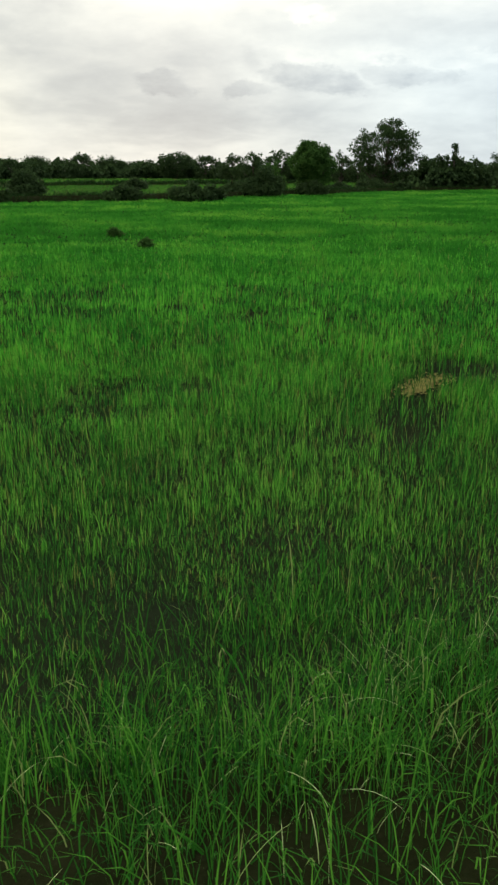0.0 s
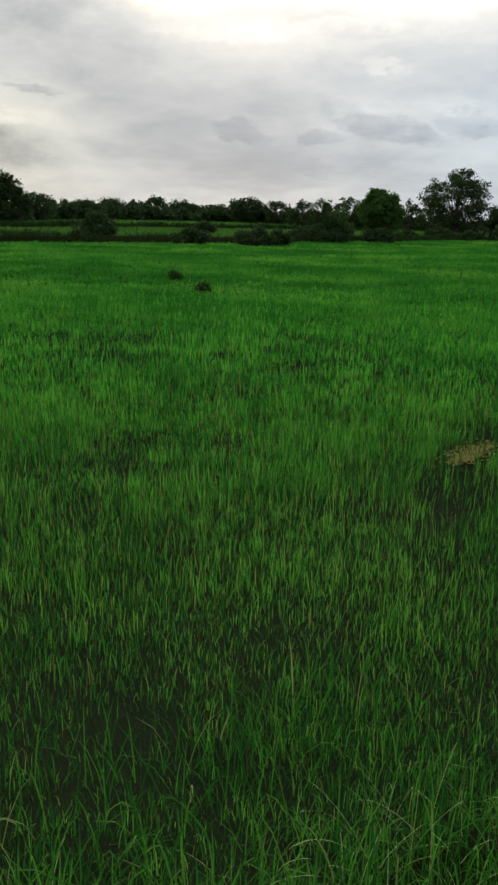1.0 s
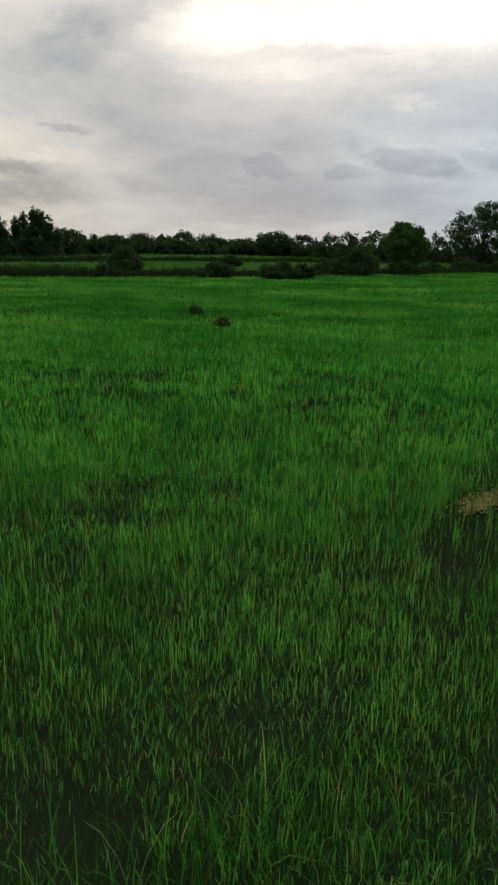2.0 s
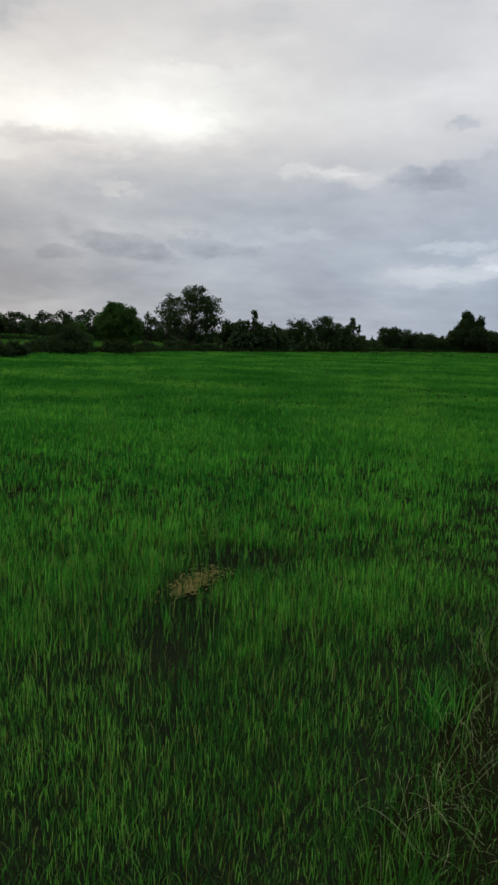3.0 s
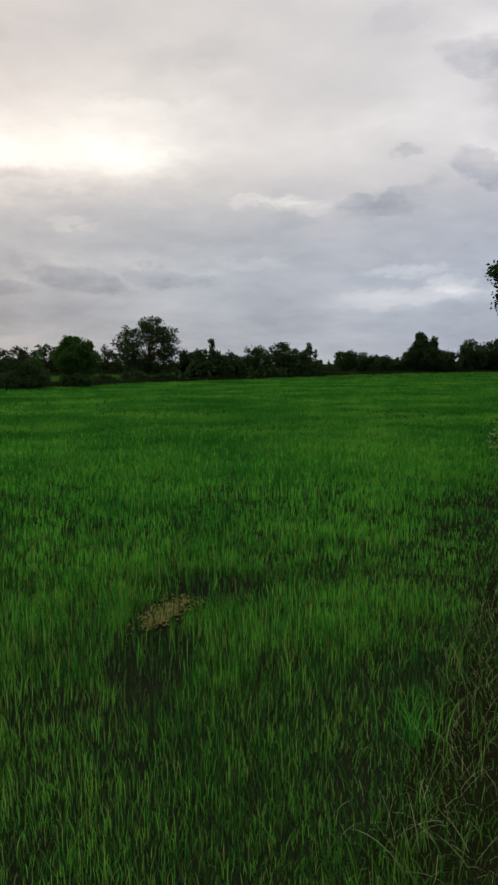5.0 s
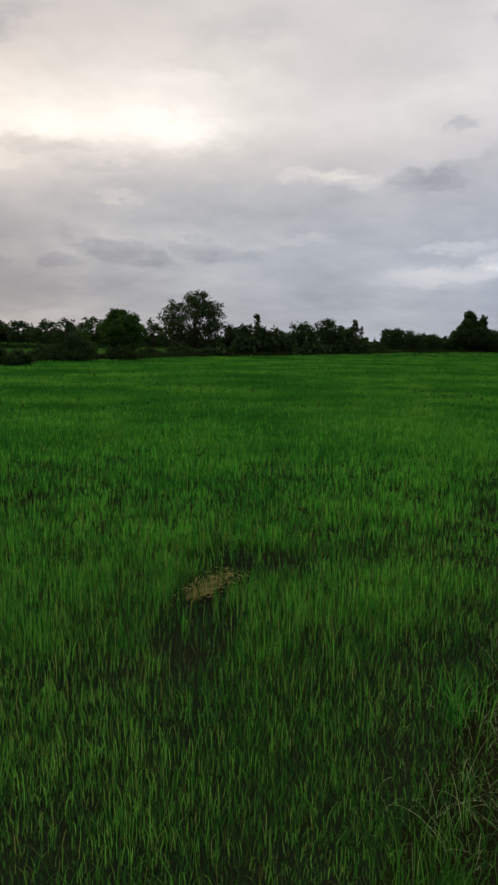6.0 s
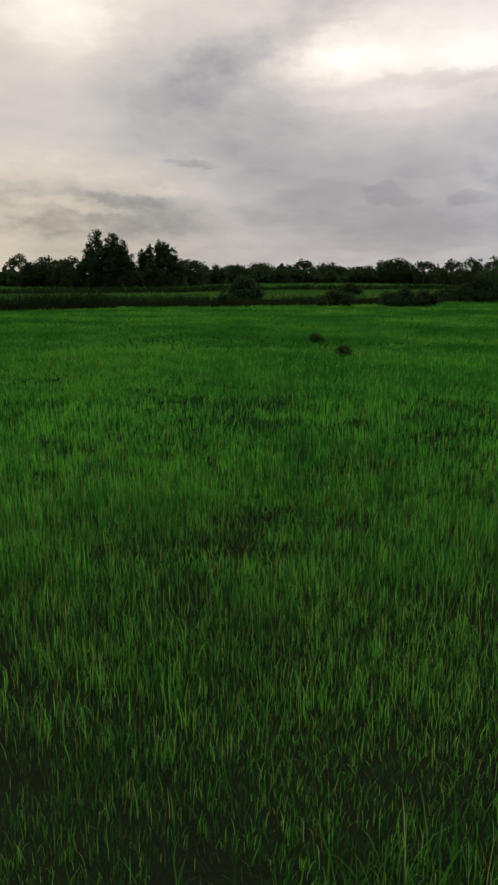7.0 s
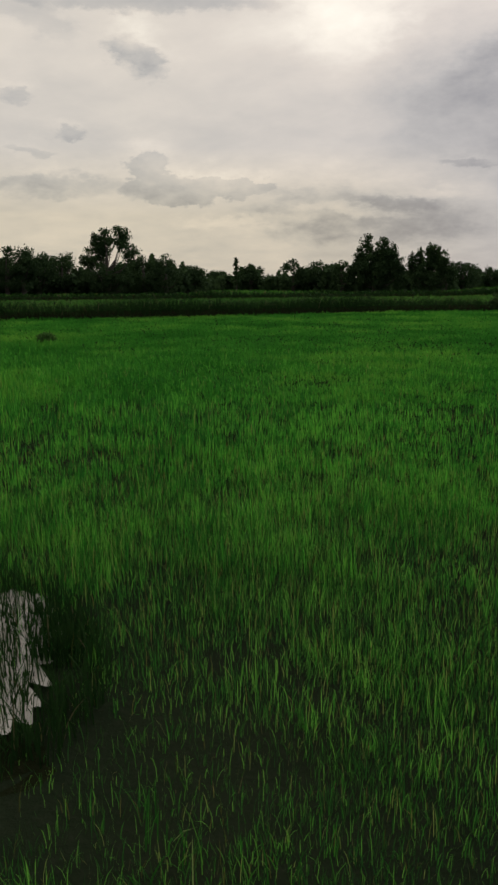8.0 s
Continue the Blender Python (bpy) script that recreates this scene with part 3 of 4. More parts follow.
def bank_grass(name, line, offsets, per_metre, tall, label, mat, wide, step=0.5, lean=(0.1, 0.5), levels=3, ranker=((0, 1.0), (1, 1.0))):
    """Rank grass on a bank. ranker: how much taller it grows along x."""
    pts, t = resample(line, step)
    side = np.stack([t[:, 1], -t[:, 0]], 1)
    n = int(len(pts) * step * per_metre)
    k = rng.integers(0, len(pts), n)
    off = rng.uniform(offsets[0], offsets[1], n)
    p = pts[k] + side[k] * off[:, None] + rng.normal(size=(n, 2)) * step * 0.5
    z = np.interp(np.abs(off), [0, 0.25, 0.8, 1.5, 2.0], [0.05, 0.2, 0.32, 0.2, 0.0])
    h = tall * rng.uniform(0.5, 1.15, n) * (0.55 + 0.9 * value_noise(p[:, 0], p[:, 1], 3.0, 14)) * np.interp(p[:, 0], *zip(*ranker))
    v = blades(p[:, 0], p[:, 1], z - 0.05, h, wide * rng.uniform(0.6, 1.4, n), h * rng.uniform(*lean, n), levels)
    return tagged(grass(name, [v], mat), label, "grass", kind="stuff")


bank_grass("far_bund_grass", FAR_EDGE, (-1.8, 0.3), 230, 0.47, "dark rank grass on the far bund", M_WEED, 0.026, lean=(0.5, 1.1), levels=2, ranker=((-28, 1.85), (-19, 1.5), (-13, 0.95), (-8, 0.75), (0, 0.7)))
bank_grass("second_bund_grass", SECOND_EDGE, (-1.8, 0.3), 90, 0.55, "dark rank grass on a distant bund", M_WEED, 0.08, 1.5, lean=(0.3, 0.9), levels=2)


# ---- mud and water in the field ----
def pool(name, cx, cy, rx, ry, turn, z, mat, label, category, dome=0.0, rough=0.18, seed=1, fray=0.0):
    """A flat or slightly domed patch with an uneven shore, frayed finely by fray."""
    g = np.random.default_rng(seed)
    n, k = 192 if fray else 64, 8
    ang = np.arange(n) * 2 * math.pi / n
    r = 1 + sum(g.normal(0, rough / (m + 1)) * np.cos(ang * (m + 2) + g.random() * 6.3) for m in range(6))
    if fray:
        r = r + sum(g.normal(0, fray) * np.cos(ang * m + g.random() * 6.3) for m in range(9, 42))
    c, s = math.cos(radians(turn)), math.sin(radians(turn))
    v = [(cx, cy, z + dome)]
    for q in range(1, k + 1):
        f = q / k
        for a, rr in zip(ang, r):
            u, w = math.cos(a) * rr * rx * f, math.sin(a) * rr * ry * f
            v.append((cx + u * c - w * s, cy + u * s + w * c, z + dome * (1 - f * f) + (g.normal(0, dome * 0.18) if dome else 0)))
    tris = [(0, 1 + q, 1 + (q + 1) % n) for q in range(n)]
    quads = [(1 + a * n + q, 1 + (a + 1) * n + q, 1 + (a + 1) * n + (q + 1) % n, 1 + a * n + (q + 1) % n) for a in range(k - 1) for q in range(n)]
    return tagged(link_mesh(name, v, [np.array(tris), np.array(quads)], mat, smooth=True), label, category, kind="structure")


pool("puddle", -2.96, 2.71, 0.76, 0.46, -26, 0.022, M_WATER, "still shallow silty paddy water, paled for the mirrored sky", "water", rough=0.1, seed=4, fray=0.011)
pool("mud_patch", 1.08, 5.88, 0.07, 0.22, -33, 0.006, M_PALE, "bare patch of pale wet mud in the rice", "mud", dome=0.02, rough=0.5, seed=7)
pool("mud_bank", -2.3, 1.9, 0.85, 0.42, -33, -0.02, M_BANK, "bare dark mud bank beside the puddle", "mud", dome=0.05, seed=8)


def clods(name, count, spots, size, mat, label):
    """Crumbs of mud: flattened lumps strewn round a few spots (centre, radii, turn)."""
    g = np.random.default_rng(77)
    vs, fs = [], []
    corner = np.array([(1, 0, 0), (0.3, 0.95, 0), (-0.8, 0.6, 0), (-0.8, -0.6, 0), (0.3, -0.95, 0), (0, 0, 1)])
    for k in range(count):
        cx, cy, rx, ry, turn = spots[k % len(spots)]
        u, w = g.normal(0, 0.55, 2) * (rx, ry)
        c, s = math.cos(radians(turn)), math.sin(radians(turn))
        a, z = g.random() * 6.28, size * g.uniform(0.3, 1.3)
        p = corner * g.uniform(0.6, 1.3, (6, 1)) * (z, z, z * 0.9)
        p = np.stack([p[:, 0] * math.cos(a) - p[:, 1] * math.sin(a), p[:, 0] * math.sin(a) + p[:, 1] * math.cos(a), p[:, 2]], 1)
        vs.append(p + (cx + u * c - w * s, cy + u * s + w * c, 0.024))
        fs += [(6 * k + q, 6 * k + (q + 1) % 5, 6 * k + 5) for q in range(5)]
    return tagged(link_mesh(name, np.concatenate(vs), [np.array(fs)], mat), label, "mud", kind="stuff")


clods("mud_clods", 1000, [(1.08, 5.86, 0.12, 0.3, -33), (1.14, 5.95, 0.11, 0.28, -33), (1.08, 5.86, 0.09, 0.24, -33), (1.22, 6.08, 0.12, 0.18, -33)], 0.0085, M_PALE, "crumbs of pale dry mud between rice stems")


def reeds(name, count, cx, cy, rx, ry, turn, mat, label):
    """Thin stems standing in water, in loose bunches."""
    u, w = rng.uniform(-1, 1, count), rng.uniform(-1, 1, count)
    c, s = math.cos(radians(turn)), math.sin(radians(turn))
    x, y = cx + u * rx * c - w * ry * s, cy + u * rx * s + w * ry * c
    keep = (u * u + w * w < 1) & (rng.random(count) < 0.4 + 0.9 * (value_noise(x, y, 0.1, 61) - 0.3))
    x, y = x[keep], y[keep]
    h = rng.uniform(0.05, 0.2, len(x))
    v = blades(x, y, np.full(len(x), 0.0), h, rng.uniform(0.0035, 0.008, len(x)), h * np.abs(rng.normal(0.1, 0.35, len(x))).clip(0, 0.9), 4, 1.6)
    return tagged(grass(name, [v], mat), label, "reeds", kind="stuff")


reeds("puddle_reeds", 8200, -2.85, 2.64, 1.05, 0.62, -26, M_WEED, "thin dark reed stems standing in shallow water")
reeds("puddle_reeds", 900, -2.66, 3.0, 0.34, 0.13, -34, M_WEED, "dense dark reeds along the shore of the puddle")
reeds("mud_stems", 220, 1.12, 5.85, 0.2, 0.45, -33, M_RICE_LOW, "thin stems standing on the pale mud")


# ---- grass on the near bund ----
def bund_height(off):
    return np.interp(off, [q[0] for q in NEAR_PROFILE], [q[1] for q in NEAR_PROFILE])


def near_bund(count, keep_far, tall, wide, lean, levels, droop, low=0.0, edge=(-0.25, 3.0)):
    pts, t = resample(NEAR_EDGE, 0.1)
    side = np.stack([t[:, 1], -t[:, 0]], 1)
    d = np.hypot(pts[:, 0] - STAND[0], pts[:, 1] - STAND[1])
    share = np.where(d < keep_far, 1 / np.maximum(2.0, d) ** 0.8, 0)
    k = rng.choice(len(pts), count, p=share / share.sum())
    off = rng.uniform(*edge, count)
    p = pts[k] + side[k] * off[:, None] + rng.normal(size=(count, 2)) * 0.06
    dd = np.maximum(2.0, np.hypot(p[:, 0] - STAND[0], p[:, 1] - STAND[1]))
    tuft = value_noise(p[:, 0], p[:, 1], 0.25, 41) * 0.6 + value_noise(p[:, 0], p[:, 1], 0.9, 42) * 0.4
    bare = ellipse(p[:, 0], p[:, 1], -1.95, 2.05, 0.95, 0.55, -35) < 1
    path = np.exp(-((off - 1.7) / 0.5) ** 2) * 0.5
    keep = (rng.random(count) < np.clip((tuft - 0.1) * 2.6, 0.55, 1) * (1 - path) * np.interp(p[:, 0], [0.6, 2.0], [1.0, 0.65])) & ~bare
    p, off, dd, tuft = p[keep], off[keep], dd[keep], tuft[keep]
    n = len(p)
    h = tall * rng.uniform(0.4, 1.15, n) * (0.5 + 0.8 * tuft) * np.interp(p[:, 0], [0.2, 1.8], [1.0, 0.5])
    w = wide * (dd / 2) ** 0.6 * rng.uniform(0.6, 1.4, n) * np.interp(p[:, 0], [0.2, 1.8], [0.9, 0.55])
    return blades(p[:, 0], p[:, 1], bund_height(off) - 0.02 + low * rng.random(n), h, w, np.minimum(h * 0.95, h * rng.uniform(*lean, n)), levels, droop)


tagged(grass("bund_grass", [near_bund(54000, 11, 0.19, 0.0033, (0.15, 0.85), 3, 2.4), near_bund(6500, 9, 0.3, 0.0042, (0.1, 0.6), 4, 2.6, 0.0, (-0.75, 0.3)), near_bund(12000, 120, 0.26, 0.0042, (0.2, 0.8), 3, 2.0)], M_BUND), "arching wild grass and weeds on the near bund", "grass", kind="stuff")
tagged(grass("dry_straw", [near_bund(2600, 25, 0.15, 0.0016, (0.85, 0.99), 5, 1.5, 0.10), near_bund(600, 25, 0.2, 0.0016, (0.3, 0.8), 5, 2.2)], M_STRAW), "pale dry straw lying in the bund grass", "straw", kind="stuff")


def straw_patch(name, count, cx, cy, rx, ry, turn, label):
    """Withered grass lying on the side of the bund."""
    a, q = rng.random(count) * 6.283, np.abs(rng.normal(0, 0.6, count))
    c, s = math.cos(radians(turn)), math.sin(radians(turn))
    u, w = np.cos(a) * q * rx, np.sin(a) * q * ry
    h = rng.uniform(0.05, 0.16, count)
    v = blades(cx + u * c - w * s, cy + u * s + w * c, rng.uniform(0.1, 0.22, count), h, rng.uniform(0.002, 0.004, count), h * rng.uniform(0.6, 0.97, count), 3, 1.6)
    return tagged(grass(name, [v], M_DRY), label, "straw", kind="stuff")


straw_patch("withered_grass", 520, 5.35, 7.9, 0.3, 1.2, -35, "patch of withered tan grass on the bund")
straw_patch("withered_grass", 260, 3.7, 5.5, 0.4, 1.1, -35, "scattered withered stems on the bund")


def straws(name, count, cx, cy, rx, ry, turn, long, wide, lean, label, mat=None):
    """Single dry stalks, arched over and leaning every way on the side of the bund."""
    u, w = rng.uniform(-1, 1, (2, count))
    c, s = math.cos(radians(turn)), math.sin(radians(turn))
    h = rng.uniform(*long, count)
    v = blades(cx + u * rx * c - w * ry * s, cy + u * rx * s + w * ry * c, rng.uniform(0.06, 0.16, count), h, wide * rng.uniform(0.6, 1.3, count), h * rng.uniform(*lean, count), 6, 1.25)
    return tagged(grass(name, [v], mat or M_STRAW), label, "straw", kind="stuff")


straws("straw_stalks", 1100, 2.55, 3.7, 0.55, 1.4, -36, (0.05, 0.22), 0.00095, (0.7, 1.27), "pale dry stalks strewn over the weedy bund")
straws("straw_stalks", 900, 4.55, 6.3, 0.5, 1.8, -36, (0.05, 0.22), 0.0014, (0.7, 1.27), "dry stalks lying further along the bund")
straws("broad_grass_leaves", 70, 0.35, 1.75, 1.1, 0.4, 12, (0.12, 0.28), 0.0052, (0.5, 0.95), "broad arching pale green grass leaves at the water's edge", M_BUND)
straws("straw_stalks", 260, 0.9, 2.0, 0.6, 0.45, 30, (0.05, 0.22), 0.001, (0.6, 1.25), "pale dry stalks in the long grass")


def grass_tuft(x, y, z, n, tall, wide, mat, name, label, category, group, lean=(0.15, 0.8), spread=0.05):
    a, r = rng.random(n) * 6.283, np.abs(rng.normal(0, spread, n))
    h = tall * rng.uniform(0.5, 1.1, n)
    v, q, t = blades(r * np.cos(a), r * np.sin(a), np.full(n, -0.02), h, wide * rng.uniform(0.7, 1.4, n), h * rng.uniform(*lean, n), 5, 2.2)
    ob = link_mesh(name, v, [q, t], mat)
    ob.location = (x, y, z)
    return tagged(ob, label, category, group)


TUFTS = [(-0.75, 1.72, 0.42), (-0.35, 1.66, 0.46), (0.05, 1.60, 0.44), (0.30, 1.72, 0.40), (0.62, 1.95, 0.46), (0.9, 2.2, 0.42), (1.35, 2.75, 0.45), (1.75, 3.05, 0.40), (2.3, 3.6, 0.42), (2.75, 4.3, 0.38), (3.4, 5.0, 0.40), (-0.15, 1.35, 0.34), (0.45, 1.45, 0.36), (-1.2, 1.6, 0.42)]
for tx, ty, th in TUFTS:
    grass_tuft(tx, ty, 0.06, 50, th * (0.64 if tx < 1 else 0.42), 0.0036 if tx < 1 else 0.0025, M_BUND, "grass_tuft", "tuft of long arching green grass at the edge of the bund", "grass tuft", "grass tufts on the bund")
grass_tuft(1.9, 3.86, 0.02, 80, 0.29, 0.0034, M_RICE, "rice_plant", "single tall bright green rice plant beside the bund", "rice plant", "", (0.05, 0.5), 0.1)


for tx, ty, th in [(0.1, 37.6, 0.5), (3.2, 27.5, 0.36), (2.6, 33.3, 0.42), (5.2, 25.0, 0.34), (3.4, 23.8, 0.32), (0.3, 34.0, 0.4)]:
    grass_tuft(tx, ty, 0.0, 9, th * 0.85, 0.016, M_RICE_LOW, "weed_stalk", "thin dark weed stalks rising above the rice", "weed", "weed stalks in the paddy", (0.05, 0.35), 0.05)


# ---- trees, shrubs and clumps ----
def tree(name, x, y, tall, half, label, category, group="", mat=M_TREE, foot=0.12, clumps=22, per=110, leaf=0.2, gap=0.0, narrow=0.0, spike=0, trunk=0.11, seed=0, z0=0.0, limbs=8, depth=0.9, coarse=0.12, lobes=(), fuzz=0.3, bit=1.0):
    """A tree: a tapered trunk with limbs that reach into clumps of small leaves. foot: where the crown begins, as a share of the
    height; gap: how far apart the clumps are; narrow: how pointed the top is; spike: shoots that stand out of the top;
    lobes: upright bodies (offset, bottom, top, half width, all as shares) of which the crown is made; bit: how large the clumps are."""
    g = np.random.default_rng(seed + 100)
    root = tagged(new(name), label, category, group)
    root.location = (x, y, z0)
    low, mid = tall * foot, tall * (1 + foot) / 2
    reach = (tall - low) / 2
    cl = []
    size = bit * half * (0.34 if gap < 0.3 else 0.25 if gap < 0.5 else 0.19)
    dome = 0.66 if spike > 3 else 1.0  # room for the shoots
    for dx, b, t, w in lobes:
        for k in range(max(4, int(clumps * w * (t - b) * 1.6))):
            u = g.normal(size=3)
            u *= g.random() ** 0.4 / np.linalg.norm(u)
            s = size * g.uniform(0.4, 0.8)
            cl.append((np.array([dx * half + u[0] * max(w * half - s, 0.1), u[1] * w * half, (b + t) / 2 * tall + u[2] * ((t - b) / 2 * tall - s * 0.7)]), s))
    while len(cl) < clumps and not lobes:
        u = g.normal(size=3)
        u /= np.linalg.norm(u)
        r = g.uniform(0.0 if gap < 0.3 else 0.3, 1.0) ** 0.5
        zz = u[2] * r
        taper = 1 - narrow * max(0.0, zz)
        c = np.array([u[0] * r * (half - size * 0.6) * taper, u[1] * r * (half - size * 0.6) * taper * depth, mid + zz * (reach - size * 0.45) * (dome if zz > 0 else 1.0)])
        cl.append((c, size * g.uniform(0.65, 1.25)))
    for k in range(spike):
        a = (k + g.random()) / spike * 2 - 1
        sx, top = a * half * 0.8, tall * (1 - 0.22 * a * a) * g.uniform(0.88, 1.02)
        for drop in (0.1, 0.3, 0.55, 0.85) if spike > 3 else (0.3, 0.8):
            s = size * (0.24 + 0.36 * drop)
            cl.append((np.array([sx + g.normal(0, 0.25) * s, g.normal(0, 0.2) * half, top - size * 2.0 * drop - s * 0.6]), s))
    grain = max(leaf, coarse * size)
    close = (0.75 if gap > 0.3 else 1.0) * per / 100
    pts = []
    for c, r in cl:
        n = int(close * 3.1416 * r * r / (0.55 * grain * grain))
        d = g.normal(size=(n, 3))
        d /= np.linalg.norm(d, axis=1)[:, None]
        rr = r * g.random(n)[:, None] ** 0.4 * (1 + fuzz * np.abs(g.normal(size=(n, 1))))
        pts.append(c + d * rr * np.array([1, 1, 0.8]))
    pts = np.concatenate(pts)
    pts = pts[pts[:, 2] > 0.03]
    v, f = leaves(pts, grain)
    link_mesh("crown", v, [f], mat, root)
    th = half * trunk
    lean = g.normal(0, 0.05, 2) * tall
    spine = np.array([[lean[0] * s * s, lean[1] * s * s, -0.1 + s * tall * 0.78] for s in np.linspace(0, 1, 7)])
    pieces = [tube(spine, [th * (1.25 - 1.1 * s) + 0.01 for s in np.linspace(0, 1, 7)], 8)]
    for c, r in cl[:: max(1, len(cl) // limbs)][:limbs]:
        s = min(0.8, max(0.12, (c[2] / tall) * 0.6))
        a = spine[0] * (1 - s) + spine[-1] * s
        m = a * 0.45 + c * 0.55 + np.array([0, 0, -0.08 * tall])
        q = [a, a * 0.7 + m * 0.3, m, c]
        pieces.append(tube(q, [th * 0.5, th * 0.42, th * 0.28, th * 0.1], 5))
    v, f = joined(pieces)
    link_mesh("trunk", v, [f], M_BARK, root, smooth=True)
    return root


# named trees: bearing, distance, height, half width
bx, by = polar(-7.15, 85)
tree("broad_tree", bx, by, 6.75, 3.7, "large broad tree with an open airy dark crown", "tree", foot=0.02, clumps=200, per=95, leaf=0.10, gap=0.6, bit=0.66, fuzz=0.35, trunk=0.05, seed=3, limbs=60, z0=0.05)
bx, by = polar(-2.15, 62)
tree("leafy_tree", bx, by, 4.15, 2.05, "dense leafy green tree with a domed crown", "tree", mat=M_TREE_LIT, foot=0.0, clumps=170, leaf=0.08, coarse=0.09, bit=0.62, seed=4, lobes=[(0.05, 0, 0.5, 0.8), (0.02, 0.2, 0.8, 0.98), (0.0, 0.35, 0.93, 0.74), (-0.1, 0.5, 1.0, 0.36), (0.45, 0.4, 0.86, 0.36)])
bx, by = polar(45.6, 100)
tree("tall_tree", bx, by, 8.75, 4.1, "tall ragged tree with gaps in its crown", "tree", clumps=130, leaf=0.13, gap=0.6, trunk=0.05, seed=5, limbs=30, lobes=[(-0.15, 0.5, 1.0, 0.24), (0.5, 0.58, 0.97, 0.34), (-0.35, 0.35, 0.82, 0.28), (-0.85, 0.25, 0.7, 0.3), (-0.45, 0.55, 0.9, 0.22), (0.85, 0.42, 0.78, 0.3), (0.1, 0.0, 0.5, 0.7)])
bx, by = polar(27.1, 110)
tree("twin_tree", bx, by, 7.8, 3.9, "tall dense dark tree with shoots on top", "tree", "pair of dark trees", clumps=190, leaf=0.15, gap=0.6, trunk=0.06, limbs=26, seed=6, lobes=[(-0.24, 0.3, 1.03, 0.14), (-0.52, 0.2, 0.95, 0.18), (0.08, 0.3, 0.92, 0.2), (0.36, 0.2, 0.95, 0.23), (0.64, 0.2, 0.85, 0.24), (0.9, 0.05, 0.68, 0.24), (-0.88, 0, 0.56, 0.2), (-0.7, 0.2, 0.7, 0.14), (0, 0, 0.68, 0.8)])
bx, by = polar(23.3, 110)
tree("twin_tree", bx, by, 6.7, 3.3, "dense dark tree with shoots, beside a taller one", "tree", "pair of dark trees", clumps=190, leaf=0.15, gap=0.6, trunk=0.06, limbs=26, seed=7, lobes=[(-0.8, 0.25, 0.86, 0.22), (-0.44, 0.2, 0.94, 0.22), (-0.04, 0.3, 1.02, 0.19), (0.26, 0.3, 0.99, 0.2), (0.57, 0.2, 0.86, 0.23), (0.9, 0, 0.64, 0.24), (0, 0, 0.66, 0.85)])
bx, by = polar(-26.7, 139)
tree("pointed_tree", bx, by, 7.3, 3.8, "dark tree with a pointed ragged top", "tree", clumps=200, leaf=0.17, bit=0.65, seed=8, lobes=[(0, 0, 0.62, 1.0), (-0.05, 0.1, 0.74, 0.8), (-0.2, 0.4, 0.88, 0.42), (-0.22, 0.66, 1.0, 0.24), (0.38, 0.4, 0.86, 0.2), (0.8, 0, 0.52, 0.4), (-0.75, 0, 0.56, 0.4)])
bx, by = polar(-11.6, 84)
tree("shoot_tree", bx, by, 4.5, 1.37, "slender tree standing out of a thicket", "tree", clumps=90, leaf=0.09, bit=0.6, seed=9, lobes=[(0, 0, 0.68, 1.0), (0.1, 0.5, 0.84, 0.3), (0.1, 0.66, 0.94, 0.3), (0.12, 0.8, 1.0, 0.36), (-0.5, 0.4, 0.76, 0.25), (0.6, 0.4, 0.72, 0.3)])
bx, by = polar(-18.65, 106)
tree("shoot_tree", bx, by, 4.7, 1.8, "slender ragged tree at the end of a thicket", "tree", clumps=90, leaf=0.09, bit=0.6, seed=10, lobes=[(0, 0, 0.6, 0.9), (-0.05, 0.5, 0.86, 0.4), (-0.08, 0.7, 1.0, 0.22), (0.4, 0.5, 0.78, 0.25), (-0.6, 0.1, 0.7, 0.3)])
bx, by = polar(36.8, 140)
tree("shoot_tree", bx, by, 6.1, 1.1, "slender distant tree above the tree line", "tree", clumps=80, leaf=0.14, seed=12, lobes=[(0, 0, 0.75, 0.7), (0, 0.5, 1.0, 0.45)])

# dark thicket trees and distant wood: bearing, distance, height, half width
THICKET = [(-10.3, 83, 3.2, 1.7), (-11.8, 85, 3.0, 1.8), (-12.9, 86, 2.9, 1.6), (-14.0, 90, 2.8, 1.5), (-14.9, 91, 4.0, 1.5), (-16.6, 98, 4.3, 1.8), (-17.7, 102, 3.6, 1.5), (-21.3, 125, 4.1, 1.8), (-22.5, 128, 3.6, 1.7), (-23.9, 133, 3.1, 1.5), (-25.7, 137, 4.3, 1.4), (-27.9, 143, 4.1, 2.1), (-29.8, 149, 5.8, 2.6), (-31.3, 153, 6.4, 3.0), (-32.2, 157, 4.9, 2.6)]
for q, (bd, ds, hh, hw) in enumerate(THICKET):
    bx, by = polar(bd, ds)
    tree("thicket_tree", bx, by, hh, hw * 1.2, "low dark bushy tree in a thicket on the field's edge", "tree", "thicket at the far side", foot=0.0, clumps=80, leaf=0.12, spike=3, bit=0.6, seed=20 + q, limbs=5, coarse=0.24)
WOOD = [(18.2, 230, 5.2, 4.4), (16.5, 240, 5.6, 5.2), (14.6, 220, 5.0, 3.0), (13.35, 220, 7.0, 2.9), (11.6, 230, 5.6, 4.6), (10.1, 230, 4.7, 4.4), (8.9, 220, 4.7, 3.4), (7.1, 200, 6.2, 4.4), (5.0, 190, 5.5, 2.6), (4.0, 190, 4.0, 2.0), (3.2, 170, 5.7, 2.0)]
